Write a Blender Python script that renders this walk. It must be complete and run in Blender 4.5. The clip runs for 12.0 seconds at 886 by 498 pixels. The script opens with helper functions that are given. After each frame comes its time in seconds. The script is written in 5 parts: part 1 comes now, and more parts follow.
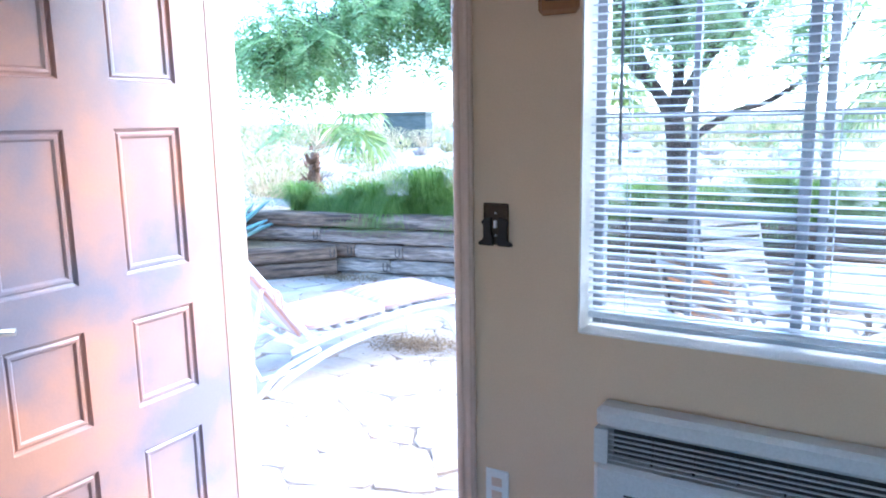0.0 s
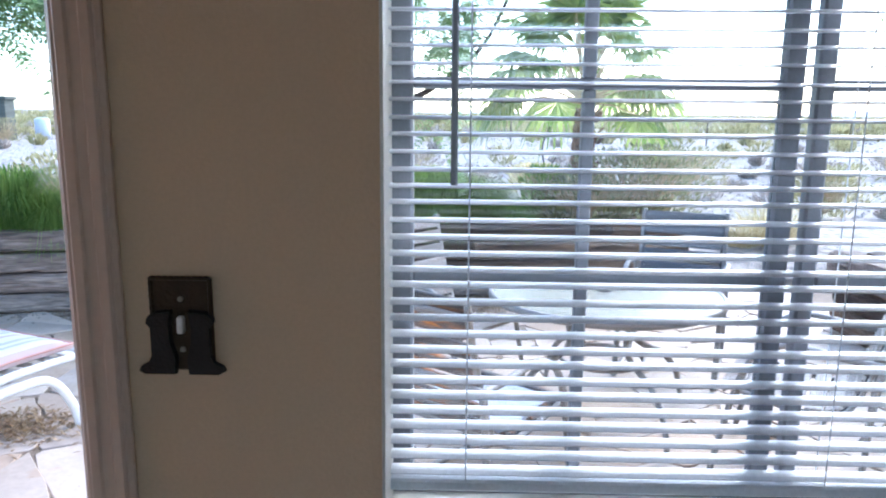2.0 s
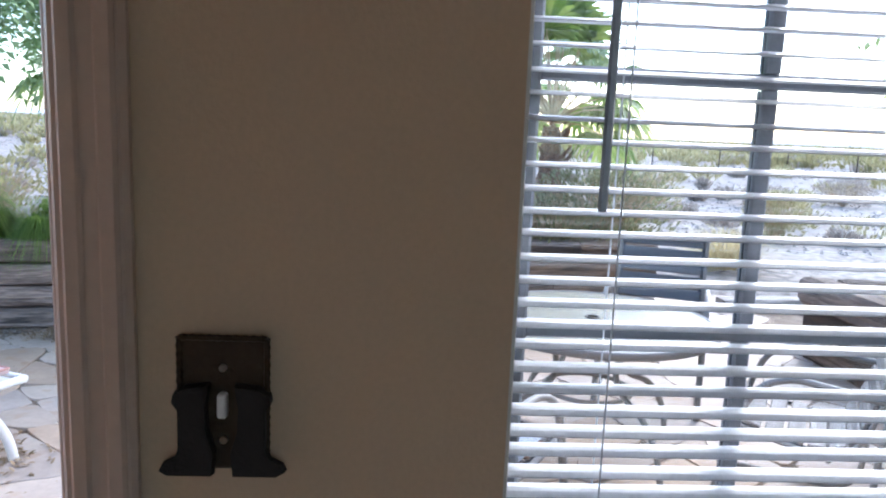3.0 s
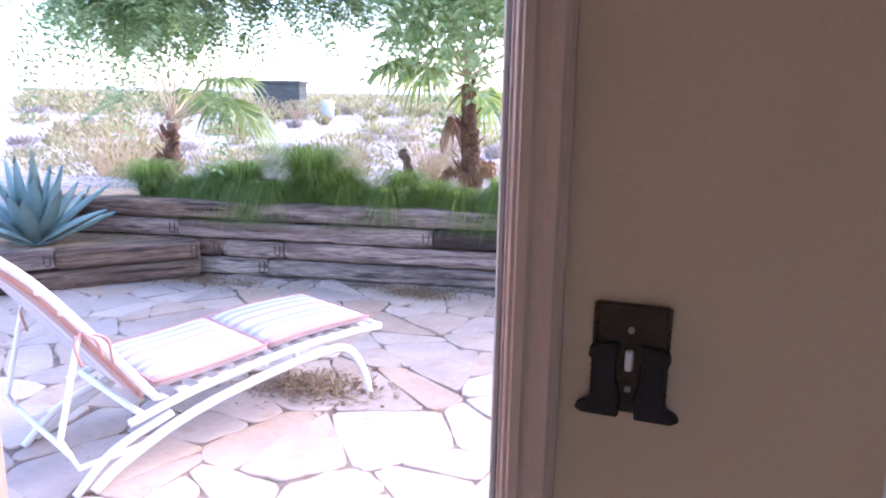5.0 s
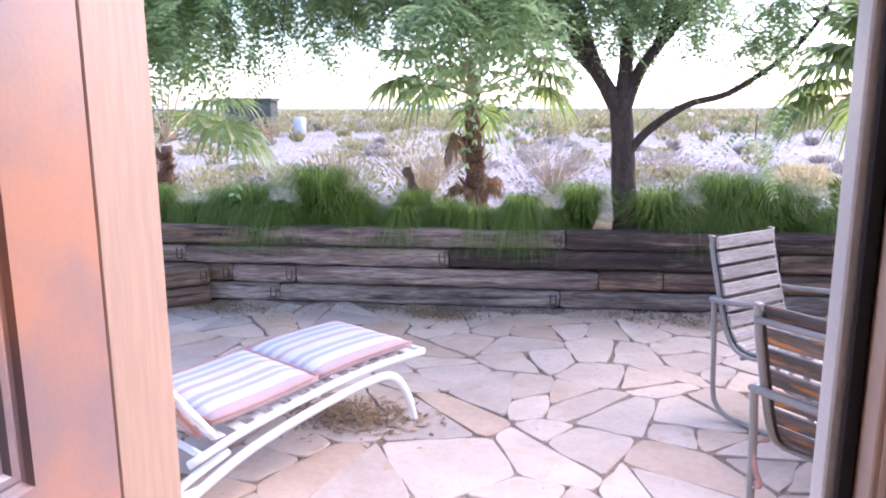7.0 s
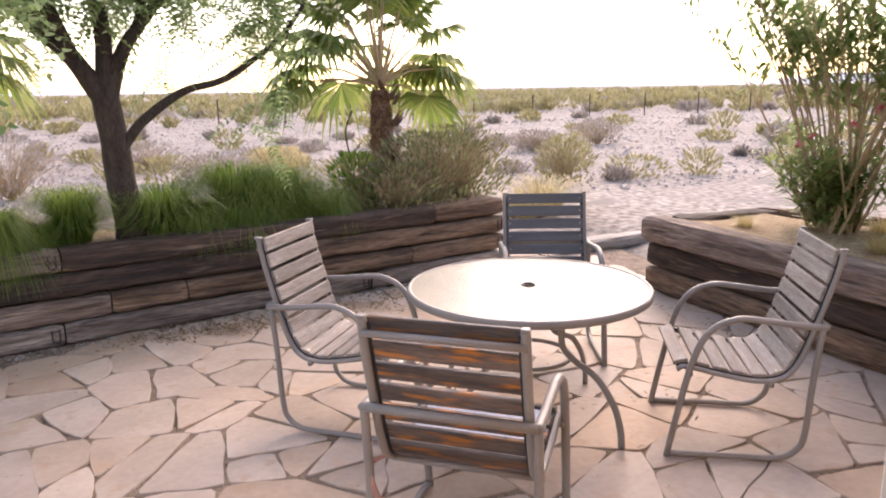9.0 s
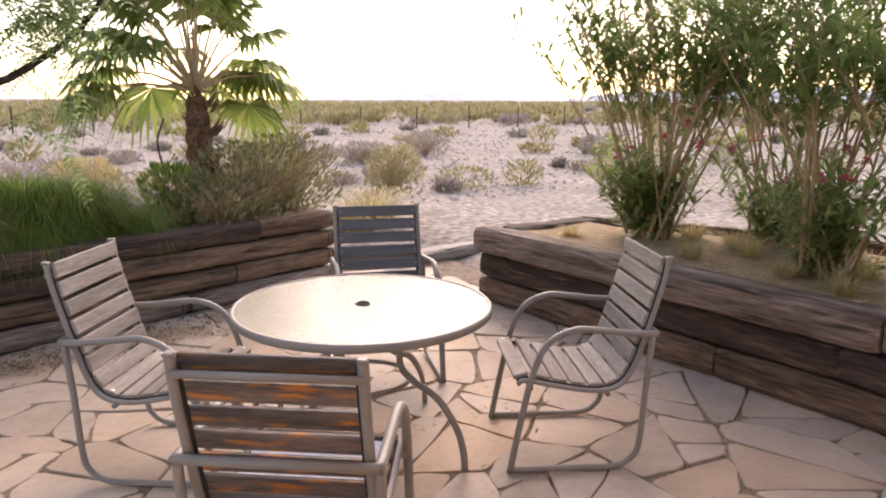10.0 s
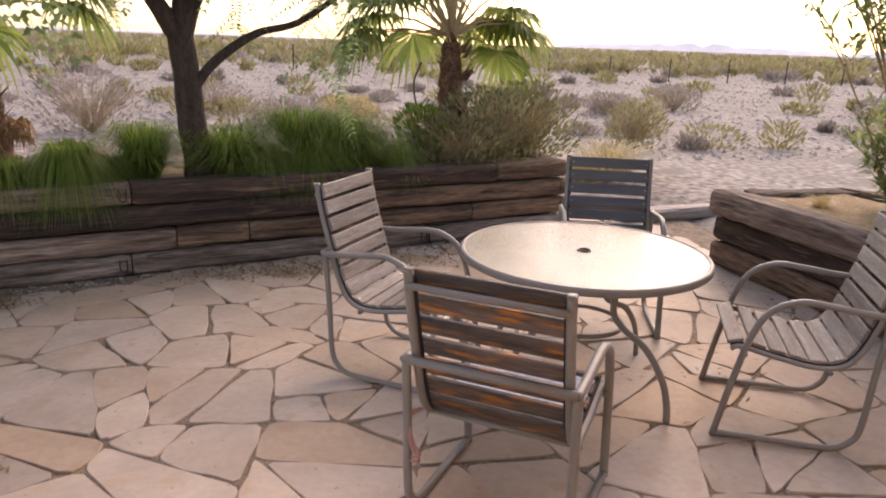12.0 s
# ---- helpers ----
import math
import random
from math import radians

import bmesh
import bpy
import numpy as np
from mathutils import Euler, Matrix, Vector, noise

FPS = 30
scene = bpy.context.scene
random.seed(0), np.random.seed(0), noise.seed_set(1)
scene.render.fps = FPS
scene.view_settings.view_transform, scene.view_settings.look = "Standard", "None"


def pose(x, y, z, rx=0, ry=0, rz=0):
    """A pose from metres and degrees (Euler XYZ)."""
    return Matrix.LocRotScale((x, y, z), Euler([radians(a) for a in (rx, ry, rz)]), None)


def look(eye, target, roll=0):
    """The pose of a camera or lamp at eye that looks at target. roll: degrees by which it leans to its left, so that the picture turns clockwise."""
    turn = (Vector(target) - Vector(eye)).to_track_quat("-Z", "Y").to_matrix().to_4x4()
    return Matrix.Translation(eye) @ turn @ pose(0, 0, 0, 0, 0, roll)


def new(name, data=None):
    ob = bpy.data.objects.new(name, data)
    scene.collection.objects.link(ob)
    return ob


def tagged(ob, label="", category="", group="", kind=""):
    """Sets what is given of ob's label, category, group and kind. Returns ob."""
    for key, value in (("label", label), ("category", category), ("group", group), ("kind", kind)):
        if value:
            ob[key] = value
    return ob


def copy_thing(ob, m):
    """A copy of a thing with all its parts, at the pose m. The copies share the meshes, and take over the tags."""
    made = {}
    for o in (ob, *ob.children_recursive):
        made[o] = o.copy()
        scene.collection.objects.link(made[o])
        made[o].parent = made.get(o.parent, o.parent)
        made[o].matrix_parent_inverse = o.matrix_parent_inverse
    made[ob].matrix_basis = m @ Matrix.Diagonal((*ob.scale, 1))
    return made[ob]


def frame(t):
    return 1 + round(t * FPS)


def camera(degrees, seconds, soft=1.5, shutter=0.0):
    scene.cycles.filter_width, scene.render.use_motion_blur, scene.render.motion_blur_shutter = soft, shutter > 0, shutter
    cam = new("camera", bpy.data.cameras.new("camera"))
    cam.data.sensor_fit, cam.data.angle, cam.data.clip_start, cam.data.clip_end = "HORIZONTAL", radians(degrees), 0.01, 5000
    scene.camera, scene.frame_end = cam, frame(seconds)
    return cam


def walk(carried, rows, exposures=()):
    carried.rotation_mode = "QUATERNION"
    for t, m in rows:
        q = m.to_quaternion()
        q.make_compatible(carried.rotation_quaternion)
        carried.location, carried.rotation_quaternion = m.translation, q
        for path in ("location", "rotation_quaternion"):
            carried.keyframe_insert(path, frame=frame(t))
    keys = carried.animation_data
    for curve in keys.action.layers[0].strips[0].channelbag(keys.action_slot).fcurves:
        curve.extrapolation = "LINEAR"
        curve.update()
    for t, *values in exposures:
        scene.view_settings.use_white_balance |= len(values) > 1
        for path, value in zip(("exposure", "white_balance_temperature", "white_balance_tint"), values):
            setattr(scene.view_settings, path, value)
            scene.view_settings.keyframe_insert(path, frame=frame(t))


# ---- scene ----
cam = camera(62.5, 12.0, soft=2.0)
PATH = [
    (0, (1.909, -1.732, 1.461), (0.905, -0.038, 1.115), -1.0),
    (0.5, (1.792, -1.509, 1.47), (0.922, 0.266, 1.164), 0.5),
    (1, (1.662, -1.306, 1.466), (0.901, 0.51, 1.114), 0.7),
    (1.5, (1.5, -1.093, 1.463), (0.999, 0.817, 1.143), 0.3),
    (2, (1.369, -0.81, 1.43), (1.325, 1.155, 1.062), 0.5),
    (2.5, (1.268, -0.617, 1.425), (1.233, 1.347, 1.048), 2.5),
    (2.7, (1.228, -0.568, 1.41), (1.336, 1.404, 1.094), 2.4),
    (4.3, (1.148, -0.572, 1.418), (1.024, 1.382, 1.009), 2.2),
    (4.5, (1.149, -0.617, 1.422), (0.899, 1.323, 1.004), 2.8),
    (5, (1.116, -0.701, 1.437), (0.429, 1.131, 1.022), 1.0),
    (5.5, (0.999, -0.767, 1.45), (0.138, 1.005, 1.102), -0.7),
    (6, (0.863, -0.849, 1.459), (-0.01, 0.928, 1.177), -3.2),
    (6.5, (0.808, -0.874, 1.478), (0.012, 0.931, 1.152), -1.1),
    (6.7, (0.778, -0.834, 1.469), (0.04, 0.991, 1.116), -0.5),
    (8.3, (0.44, -0.43, 1.503), (0.734, 1.502, 1.08), 0.2),
    (8.5, (0.402, -0.338, 1.491), (0.852, 1.566, 1.072), 0.2),
    (9, (0.43, -0.19, 1.483), (1.163, 1.621, 1.054), -0.9),
    (9.5, (0.498, -0.069, 1.475), (1.492, 1.626, 1.101), -0.3),
    (10, (0.531, 0.006, 1.457), (1.668, 1.602, 1.057), 0.2),
    (10.5, (0.526, 0.021, 1.461), (1.615, 1.634, 0.999), 1.9),
    (11, (0.521, -0.005, 1.459), (1.554, 1.654, 1.035), 1.1),
    (11.5, (0.48, -0.093, 1.474), (1.319, 1.674, 1.054), 1.7),
    (12, (0.474, -0.177, 1.476), (1.037, 1.663, 0.932), 2.0),
]
EXPOSURES = [(0, 3.5, 4700, 6), (1.0, 3.3, 4900, 7), (2.0, 2.5, 5300, 8), (2.7, 2.15, 5500, 7), (4.3, 2.8, 5600, 31), (5.5, 2.72, 5550, 32), (6.7, 2.37, 5800, 30), (8.3, 2.3, 6800, 27), (9.0, 1.82, 7800, 27), (10.5, 1.5, 8200, 26), (12.0, 1.25, 8300, 27)]
walk(cam, [(t, look(eye, target, roll)) for t, eye, target, roll in PATH],
     exposures=EXPOSURES)

# ---- world and sun ----
SUN_EL, SUN_AZ = 38.0, 42.0
world = bpy.data.worlds.new("desert_sky")
scene.world = world
world.use_nodes = True
wn = world.node_tree.nodes
sky = wn.new("ShaderNodeTexSky")
sky.sky_type = "NISHITA"
sky.sun_disc = False
sky.sun_elevation, sky.sun_rotation = radians(SUN_EL), radians(SUN_AZ)
sky.air_density, sky.dust_density, sky.ozone_density = 1.0, 1.2, 0.6
world.node_tree.links.new(sky.outputs[0], wn["Background"].inputs[0])
wn["Background"].inputs[1].default_value = 0.15
sun_data = bpy.data.lights.new("sun", "SUN")
sun_data.energy, sun_data.angle, sun_data.color = 0.8, radians(45), (1.0, 0.93, 0.84)
sun = new("sun", sun_data)
sd = Vector((math.sin(radians(SUN_AZ)) * math.cos(radians(SUN_EL)), math.cos(radians(SUN_AZ)) * math.cos(radians(SUN_EL)), math.sin(radians(SUN_EL))))
sun.matrix_world = look(sd * 60, (0, 0, 0))

# ---- materials ----


def surf(name, c1, c2, scale=4.0, rough=0.6, bump=0.2, bscale=60.0, metal=0.0, rand=0.0, stretch=(1, 1, 1), c3=None, spots=0.0, spec=0.5, coat=0.0, fc=0.07, tones=None, edge=0.1, span=(0.3, 0.7)):
    """A surface of two colours mixed at two scales, with fine relief; rand: how far each object's tone differs."""
    m = bpy.data.materials.new(name)
    m.use_nodes = True
    nt = m.node_tree
    n, l = nt.nodes, nt.links
    p = n["Principled BSDF"]
    tc = n.new("ShaderNodeTexCoord")
    mp = n.new("ShaderNodeMapping")
    mp.inputs["Scale"].default_value = stretch
    oi = n.new("ShaderNodeObjectInfo")
    sh = n.new("ShaderNodeVectorMath")
    sh.operation = "ADD"
    mul = n.new("ShaderNodeMath")
    mul.operation = "MULTIPLY"
    mul.inputs[1].default_value = 37.0 if rand else 0.0
    l.new(oi.outputs["Random"], mul.inputs[0])
    l.new(tc.outputs["Object"], sh.inputs[0])
    l.new(mul.outputs[0], sh.inputs[1])
    l.new(sh.outputs[0], mp.inputs["Vector"])
    big = n.new("ShaderNodeTexNoise")
    big.inputs["Scale"].default_value, big.inputs["Detail"].default_value = scale, 6.0
    fine = n.new("ShaderNodeTexNoise")
    fine.inputs["Scale"].default_value, fine.inputs["Detail"].default_value = bscale, 4.0
    l.new(mp.outputs[0], big.inputs["Vector"])
    l.new(mp.outputs[0], fine.inputs["Vector"])
    ramp = n.new("ShaderNodeValToRGB")
    ramp.color_ramp.elements[0].position, ramp.color_ramp.elements[1].position = span
    ramp.color_ramp.elements[0].color, ramp.color_ramp.elements[1].color = (*c1, 1), (*c2, 1)
    l.new(big.outputs["Fac"], ramp.inputs[0])
    col = ramp.outputs[0]
    mix = n.new("ShaderNodeMix")
    mix.data_type, mix.blend_type = "RGBA", "MULTIPLY"
    mix.inputs["Factor"].default_value = 1.0
    fr = n.new("ShaderNodeValToRGB")
    fr.color_ramp.elements[0].position, fr.color_ramp.elements[1].position = 0.35, 0.65
    fr.color_ramp.elements[0].color, fr.color_ramp.elements[1].color = (1 - fc, 1 - fc, 1 - fc, 1), (1 + fc * 0.4, 1 + fc * 0.4, 1 + fc * 0.4, 1)
    l.new(fine.outputs["Fac"], fr.inputs[0])
    l.new(col, mix.inputs["A"])
    l.new(fr.outputs[0], mix.inputs["B"])
    col = mix.outputs["Result"]
    if c3:
        sp = n.new("ShaderNodeTexNoise")
        sp.inputs["Scale"].default_value, sp.inputs["Detail"].default_value = scale * 2.3, 3.0
        l.new(mp.outputs[0], sp.inputs["Vector"])
        sr = n.new("ShaderNodeValToRGB")
        sr.color_ramp.elements[0].position, sr.color_ramp.elements[1].position = 0.67 - spots - edge / 2, 0.67 - spots + edge / 2
        l.new(sp.outputs["Fac"], sr.inputs[0])
        m3 = n.new("ShaderNodeMix")
        m3.data_type = "RGBA"
        l.new(sr.outputs[0], m3.inputs["Factor"])
        l.new(col, m3.inputs["A"])
        m3.inputs["B"].default_value = (*c3, 1)
        col = m3.outputs["Result"]
    if tones:
        tr = n.new("ShaderNodeValToRGB")
        tr.color_ramp.interpolation = "CONSTANT"
        for k, tone in enumerate(tones):
            e = tr.color_ramp.elements[0] if k == 0 else tr.color_ramp.elements.new(k / len(tones)) if k < len(tones) - 1 else tr.color_ramp.elements[-1]
            e.position, e.color = k / len(tones), (*tone, 1)
        tm = n.new("ShaderNodeMath")
        tm.operation = "MULTIPLY"
        tm.inputs[1].default_value = 7.31
        tf = n.new("ShaderNodeMath")
        tf.operation = "FRACT"
        l.new(oi.outputs["Random"], tm.inputs[0])
        l.new(tm.outputs[0], tf.inputs[0])
        l.new(tf.outputs[0], tr.inputs[0])
        mt = n.new("ShaderNodeMix")
        mt.data_type, mt.blend_type = "RGBA", "MULTIPLY"
        mt.inputs["Factor"].default_value = 1.0
        l.new(col, mt.inputs["A"])
        l.new(tr.outputs[0], mt.inputs["B"])
        col = mt.outputs["Result"]
    if rand:
        hv = n.new("ShaderNodeHueSaturation")
        mr = n.new("ShaderNodeMapRange")
        mr.inputs["To Min"].default_value, mr.inputs["To Max"].default_value = 1 - rand, 1 + rand
        l.new(oi.outputs["Random"], mr.inputs["Value"])
        l.new(mr.outputs[0], hv.inputs["Value"])
        l.new(col, hv.inputs["Color"])
        col = hv.outputs[0]
    l.new(col, p.inputs["Base Color"])
    p.inputs["Roughness"].default_value, p.inputs["Metallic"].default_value = rough, metal
    p.inputs["Specular IOR Level"].default_value = spec
    p.inputs["Coat Weight"].default_value = coat
    if bump:
        b = n.new("ShaderNodeBump")
        b.inputs["Strength"].default_value, b.inputs["Distance"].default_value = bump, 0.01
        l.new(fine.outputs["Fac"], b.inputs["Height"])
        l.new(b.outputs[0], p.inputs["Normal"])
    return m


def leafy(name, c1, c2, trans=0.45, rough=0.5):
    """A leaf: part of the light passes through; each piece of a crown has its own tone."""
    m = bpy.data.materials.new(name)
    m.use_nodes = True
    n, l = m.node_tree.nodes, m.node_tree.links
    p, out = n["Principled BSDF"], n["Material Output"]
    g = n.new("ShaderNodeNewGeometry")
    ramp = n.new("ShaderNodeValToRGB")
    ramp.color_ramp.elements[0].color, ramp.color_ramp.elements[1].color = (*c1, 1), (*c2, 1)
    l.new(g.outputs["Random Per Island"], ramp.inputs[0])
    t = n.new("ShaderNodeBsdfTranslucent")
    mx = n.new("ShaderNodeMixShader")
    mx.inputs[0].default_value = trans
    p.inputs["Roughness"].default_value = rough
    l.new(ramp.outputs[0], p.inputs["Base Color"])
    l.new(ramp.outputs[0], t.inputs["Color"])
    l.new(p.outputs[0], mx.inputs[1])
    l.new(t.outputs[0], mx.inputs[2])
    l.new(mx.outputs[0], out.inputs["Surface"])
    return m


PAINT = surf("wall_paint", (0.61, 0.445, 0.285), (0.66, 0.485, 0.32), 1.5, 0.75, 0.10, 180, fc=0.03)
TRIM = surf("trim_paint", (0.58, 0.43, 0.325), (0.65, 0.49, 0.375), 3, 0.4, 0.05, 90, fc=0.04)
DOOR_IN = surf("door_white_paint", (0.70, 0.67, 0.62), (0.76, 0.73, 0.68), 2, 0.4, 0.08, 120)
# salmon paint; the lilac-grey blotches are sky reflections put into the colour
DOOR_OUT = surf("door_salmon_sky_sheen", (0.23, 0.195, 0.22), (0.50, 0.25, 0.165), 2.6, 0.28, 0.03, 140, fc=0.03, span=(0.38, 0.62))
JAMB_OUT = surf("jamb_peach_paint", (0.42, 0.275, 0.20), (0.48, 0.32, 0.235), 6, 0.5, 0.12, 70, stretch=(1, 1, 0.1), c3=(0.33, 0.225, 0.165), spots=-0.07)
FLOOR = surf("tile_floor", (0.30, 0.22, 0.16), (0.36, 0.27, 0.2), 3, 0.4, 0.1, 40)
CEIL = surf("ceiling_paint", (0.72, 0.70, 0.66), (0.76, 0.74, 0.70), 2, 0.85, 0.25, 120)
BRASS = surf("aged_brass", (0.34, 0.25, 0.10), (0.42, 0.32, 0.14), 20, 0.4, 0.05, 200, metal=0.9)
NICKEL = surf("satin_nickel", (0.42, 0.40, 0.37), (0.5, 0.48, 0.45), 20, 0.28, 0.02, 200, metal=1.0)
BLACK = surf("black_rubber", (0.012, 0.012, 0.014), (0.02, 0.02, 0.022), 10, 0.6, 0.1, 100)
BRONZE = surf("dark_bronze", (0.035, 0.022, 0.012), (0.06, 0.038, 0.02), 30, 0.5, 0.3, 220, metal=0.5)
BOOT = surf("black_iron", (0.008, 0.007, 0.006), (0.014, 0.012, 0.011), 40, 0.6, 0.3, 260, metal=0.2)
PLASTIC = surf("white_plastic", (0.72, 0.71, 0.68), (0.76, 0.75, 0.72), 6, 0.35, 0.02, 200)
AC_PLASTIC = surf("cream_grey_plastic", (0.56, 0.55, 0.52), (0.61, 0.60, 0.57), 4, 0.4, 0.04, 160)
SLAT_W = surf("blind_slat_white", (0.70, 0.72, 0.76), (0.76, 0.78, 0.82), 3, 0.35, 0.02, 160)
ALU = surf("window_aluminium", (0.20, 0.21, 0.24), (0.26, 0.27, 0.30), 6, 0.4, 0.03, 200, metal=0.5)
WOODS = surf("shelf_wood", (0.28, 0.13, 0.055), (0.36, 0.18, 0.08), 5, 0.4, 0.15, 60, stretch=(8, 0.6, 8))
FRAMEW = surf("picture_frame_wood", (0.24, 0.10, 0.035), (0.32, 0.15, 0.05), 6, 0.35, 0.1, 60)
PICT = surf("faded_print", (0.50, 0.38, 0.26), (0.34, 0.24, 0.26), 9, 0.6, 0.0, 40, c3=(0.22, 0.12, 0.14), spots=0.02)
PAPER = surf("book_pages", (0.66, 0.60, 0.46), (0.72, 0.66, 0.52), 20, 0.8, 0.2, 300, stretch=(1, 1, 12))
STONE = surf("flagstone", (0.44, 0.345, 0.275), (0.56, 0.455, 0.37), 3.2, 0.66, 0.14, 28, rand=0.10, c3=(0.47, 0.345, 0.25), spots=0.03, fc=0.07, tones=((1.0, 0.95, 0.91), (1.04, 1.02, 1.0), (0.97, 0.88, 0.79), (0.93, 0.93, 0.95), (1.07, 1.06, 1.05)))
JOINT = surf("sandy_joint", (0.19, 0.135, 0.095), (0.35, 0.26, 0.185), 9, 0.95, 0.6, 90, fc=0.4, c3=(0.10, 0.065, 0.04), spots=0.03)
TIEND = surf("dark_iron_staple", (0.03, 0.022, 0.018), (0.05, 0.036, 0.03), 20, 0.7, 0.3, 90)
SLATWOOD = surf("weathered_slat", (0.21, 0.175, 0.15), (0.36, 0.31, 0.275), 3.0, 0.65, 0.3, 24, rand=0.18, stretch=(0.7, 9, 9), c3=(0.17, 0.12, 0.09), spots=0.0, fc=0.25, edge=0.2)
SLATSTAIN = surf("stained_slat", (0.035, 0.027, 0.026), (0.17, 0.13, 0.11), 3.2, 0.5, 0.3, 22, rand=0.4, stretch=(0.9, 3.0, 7), c3=(0.40, 0.14, 0.02), spots=0.075, fc=0.3, edge=0.16)
SLATGREY = surf("slate_slat", (0.075, 0.078, 0.085), (0.12, 0.122, 0.13), 3, 0.6, 0.3, 30, rand=0.1, stretch=(0.8, 9, 9), fc=0.15)
FRAME_T = surf("taupe_frame", (0.235, 0.21, 0.19), (0.285, 0.255, 0.23), 6, 0.42, 0.10, 120, spec=0.4)
WHITE_M = surf("white_powder_coat", (0.74, 0.73, 0.71), (0.80, 0.79, 0.77), 5, 0.35, 0.04, 140)
SOIL = surf("planter_soil", (0.29, 0.19, 0.10), (0.44, 0.31, 0.18), 5, 0.95, 0.8, 60, c3=(0.48, 0.37, 0.23), spots=0.02, fc=0.45)
BARK = surf("mesquite_bark", (0.045, 0.032, 0.026), (0.095, 0.068, 0.054), 6, 0.9, 0.9, 40, stretch=(3, 3, 0.6), fc=0.45)
PALMBARK = surf("palm_bark", (0.15, 0.075, 0.04), (0.27, 0.15, 0.09), 8, 0.9, 0.9, 40, c3=(0.07, 0.04, 0.025), spots=0.03, fc=0.5)
CANE = surf("oleander_stem", (0.40, 0.28, 0.16), (0.53, 0.39, 0.23), 10, 0.8, 0.3, 60, fc=0.2)
MESQ = leafy("mesquite_leaf", (0.16, 0.265, 0.09), (0.41, 0.51, 0.24), 0.58)
PALML = leafy("palm_leaf", (0.10, 0.165, 0.035), (0.28, 0.335, 0.09), 0.55, 0.4)
DEADL = leafy("dead_palm_leaf", (0.23, 0.12, 0.055), (0.40, 0.25, 0.13), 0.3)
GRASS = leafy("fountain_grass_blade", (0.105, 0.19, 0.03), (0.32, 0.41, 0.105), 0.58)
STRAW = leafy("dry_grass_blade", (0.46, 0.37, 0.18), (0.64, 0.54, 0.30), 0.45)
OLEA = leafy("oleander_leaf", (0.14, 0.235, 0.065), (0.40, 0.48, 0.19), 0.62, 0.4)
PINK = leafy("pink_flower", (0.62, 0.10, 0.16), (0.75, 0.22, 0.28), 0.3)
AGAVE = surf("agave_blue_green", (0.16, 0.26, 0.24), (0.24, 0.35, 0.32), 3, 0.5, 0.1, 40)
GREYSH = leafy("grey_shrub_leaf", (0.14, 0.145, 0.06), (0.28, 0.275, 0.14), 0.42)
CREO = leafy("creosote_leaf", (0.25, 0.22, 0.10), (0.42, 0.37, 0.19), 0.4)
DEADB = leafy("dead_brush_twig", (0.30, 0.25, 0.21), (0.44, 0.38, 0.33), 0.3)
LITTER = leafy("leaf_litter", (0.18, 0.11, 0.055), (0.38, 0.26, 0.145), 0.15)
PEBBLE = surf("desert_pebble", (0.22, 0.19, 0.17), (0.50, 0.43, 0.37), 4, 0.9, 0.3, 30, fc=0.2)
DESERT = surf("desert_gravel", (0.30, 0.25, 0.21), (0.415, 0.35, 0.295), 0.5, 0.95, 0.5, 9, c3=(0.22, 0.19, 0.165), spots=0.06, fc=0.6)
# pale blue-grey base colour stands in for the haze of distance
RIDGE = surf("ridge_painted_haze", (0.62, 0.63, 0.66), (0.66, 0.67, 0.70), 0.004, 1.0, 0.0, 0.03)
SHEDM = surf("shed_boards", (0.05, 0.055, 0.045), (0.085, 0.09, 0.075), 1.5, 0.8, 0.3, 12, stretch=(1, 1, 5), fc=0.2)
TERRA = surf("brown_clay", (0.13, 0.075, 0.045), (0.21, 0.125, 0.08), 8, 0.8, 0.5, 50, fc=0.3)
ROPE = surf("cushion_tie", (0.45, 0.22, 0.18), (0.55, 0.30, 0.25), 20, 0.8, 0.3, 150)
CLOTH = surf("grey_patterned_cloth", (0.40, 0.42, 0.47), (0.60, 0.61, 0.65), 30, 0.9, 0.4, 160, fc=0.3)


def glass_material(name):
    m = bpy.data.materials.new(name)
    m.use_nodes = True
    p = m.node_tree.nodes["Principled BSDF"]
    p.inputs["Base Color"].default_value = (0.98, 0.99, 0.99, 1)
    p.inputs["Transmission Weight"].default_value, p.inputs["Roughness"].default_value, p.inputs["IOR"].default_value = 1.0, 0.0, 1.45
    return m


def pebbled_glass(name):
    m = surf(name, (0.36, 0.315, 0.225), (0.43, 0.375, 0.275), 3, 0.16, 0.35, 95, spec=0.6)
    m.node_tree.nodes["Principled BSDF"].inputs["Transmission Weight"].default_value = 0.25
    return m


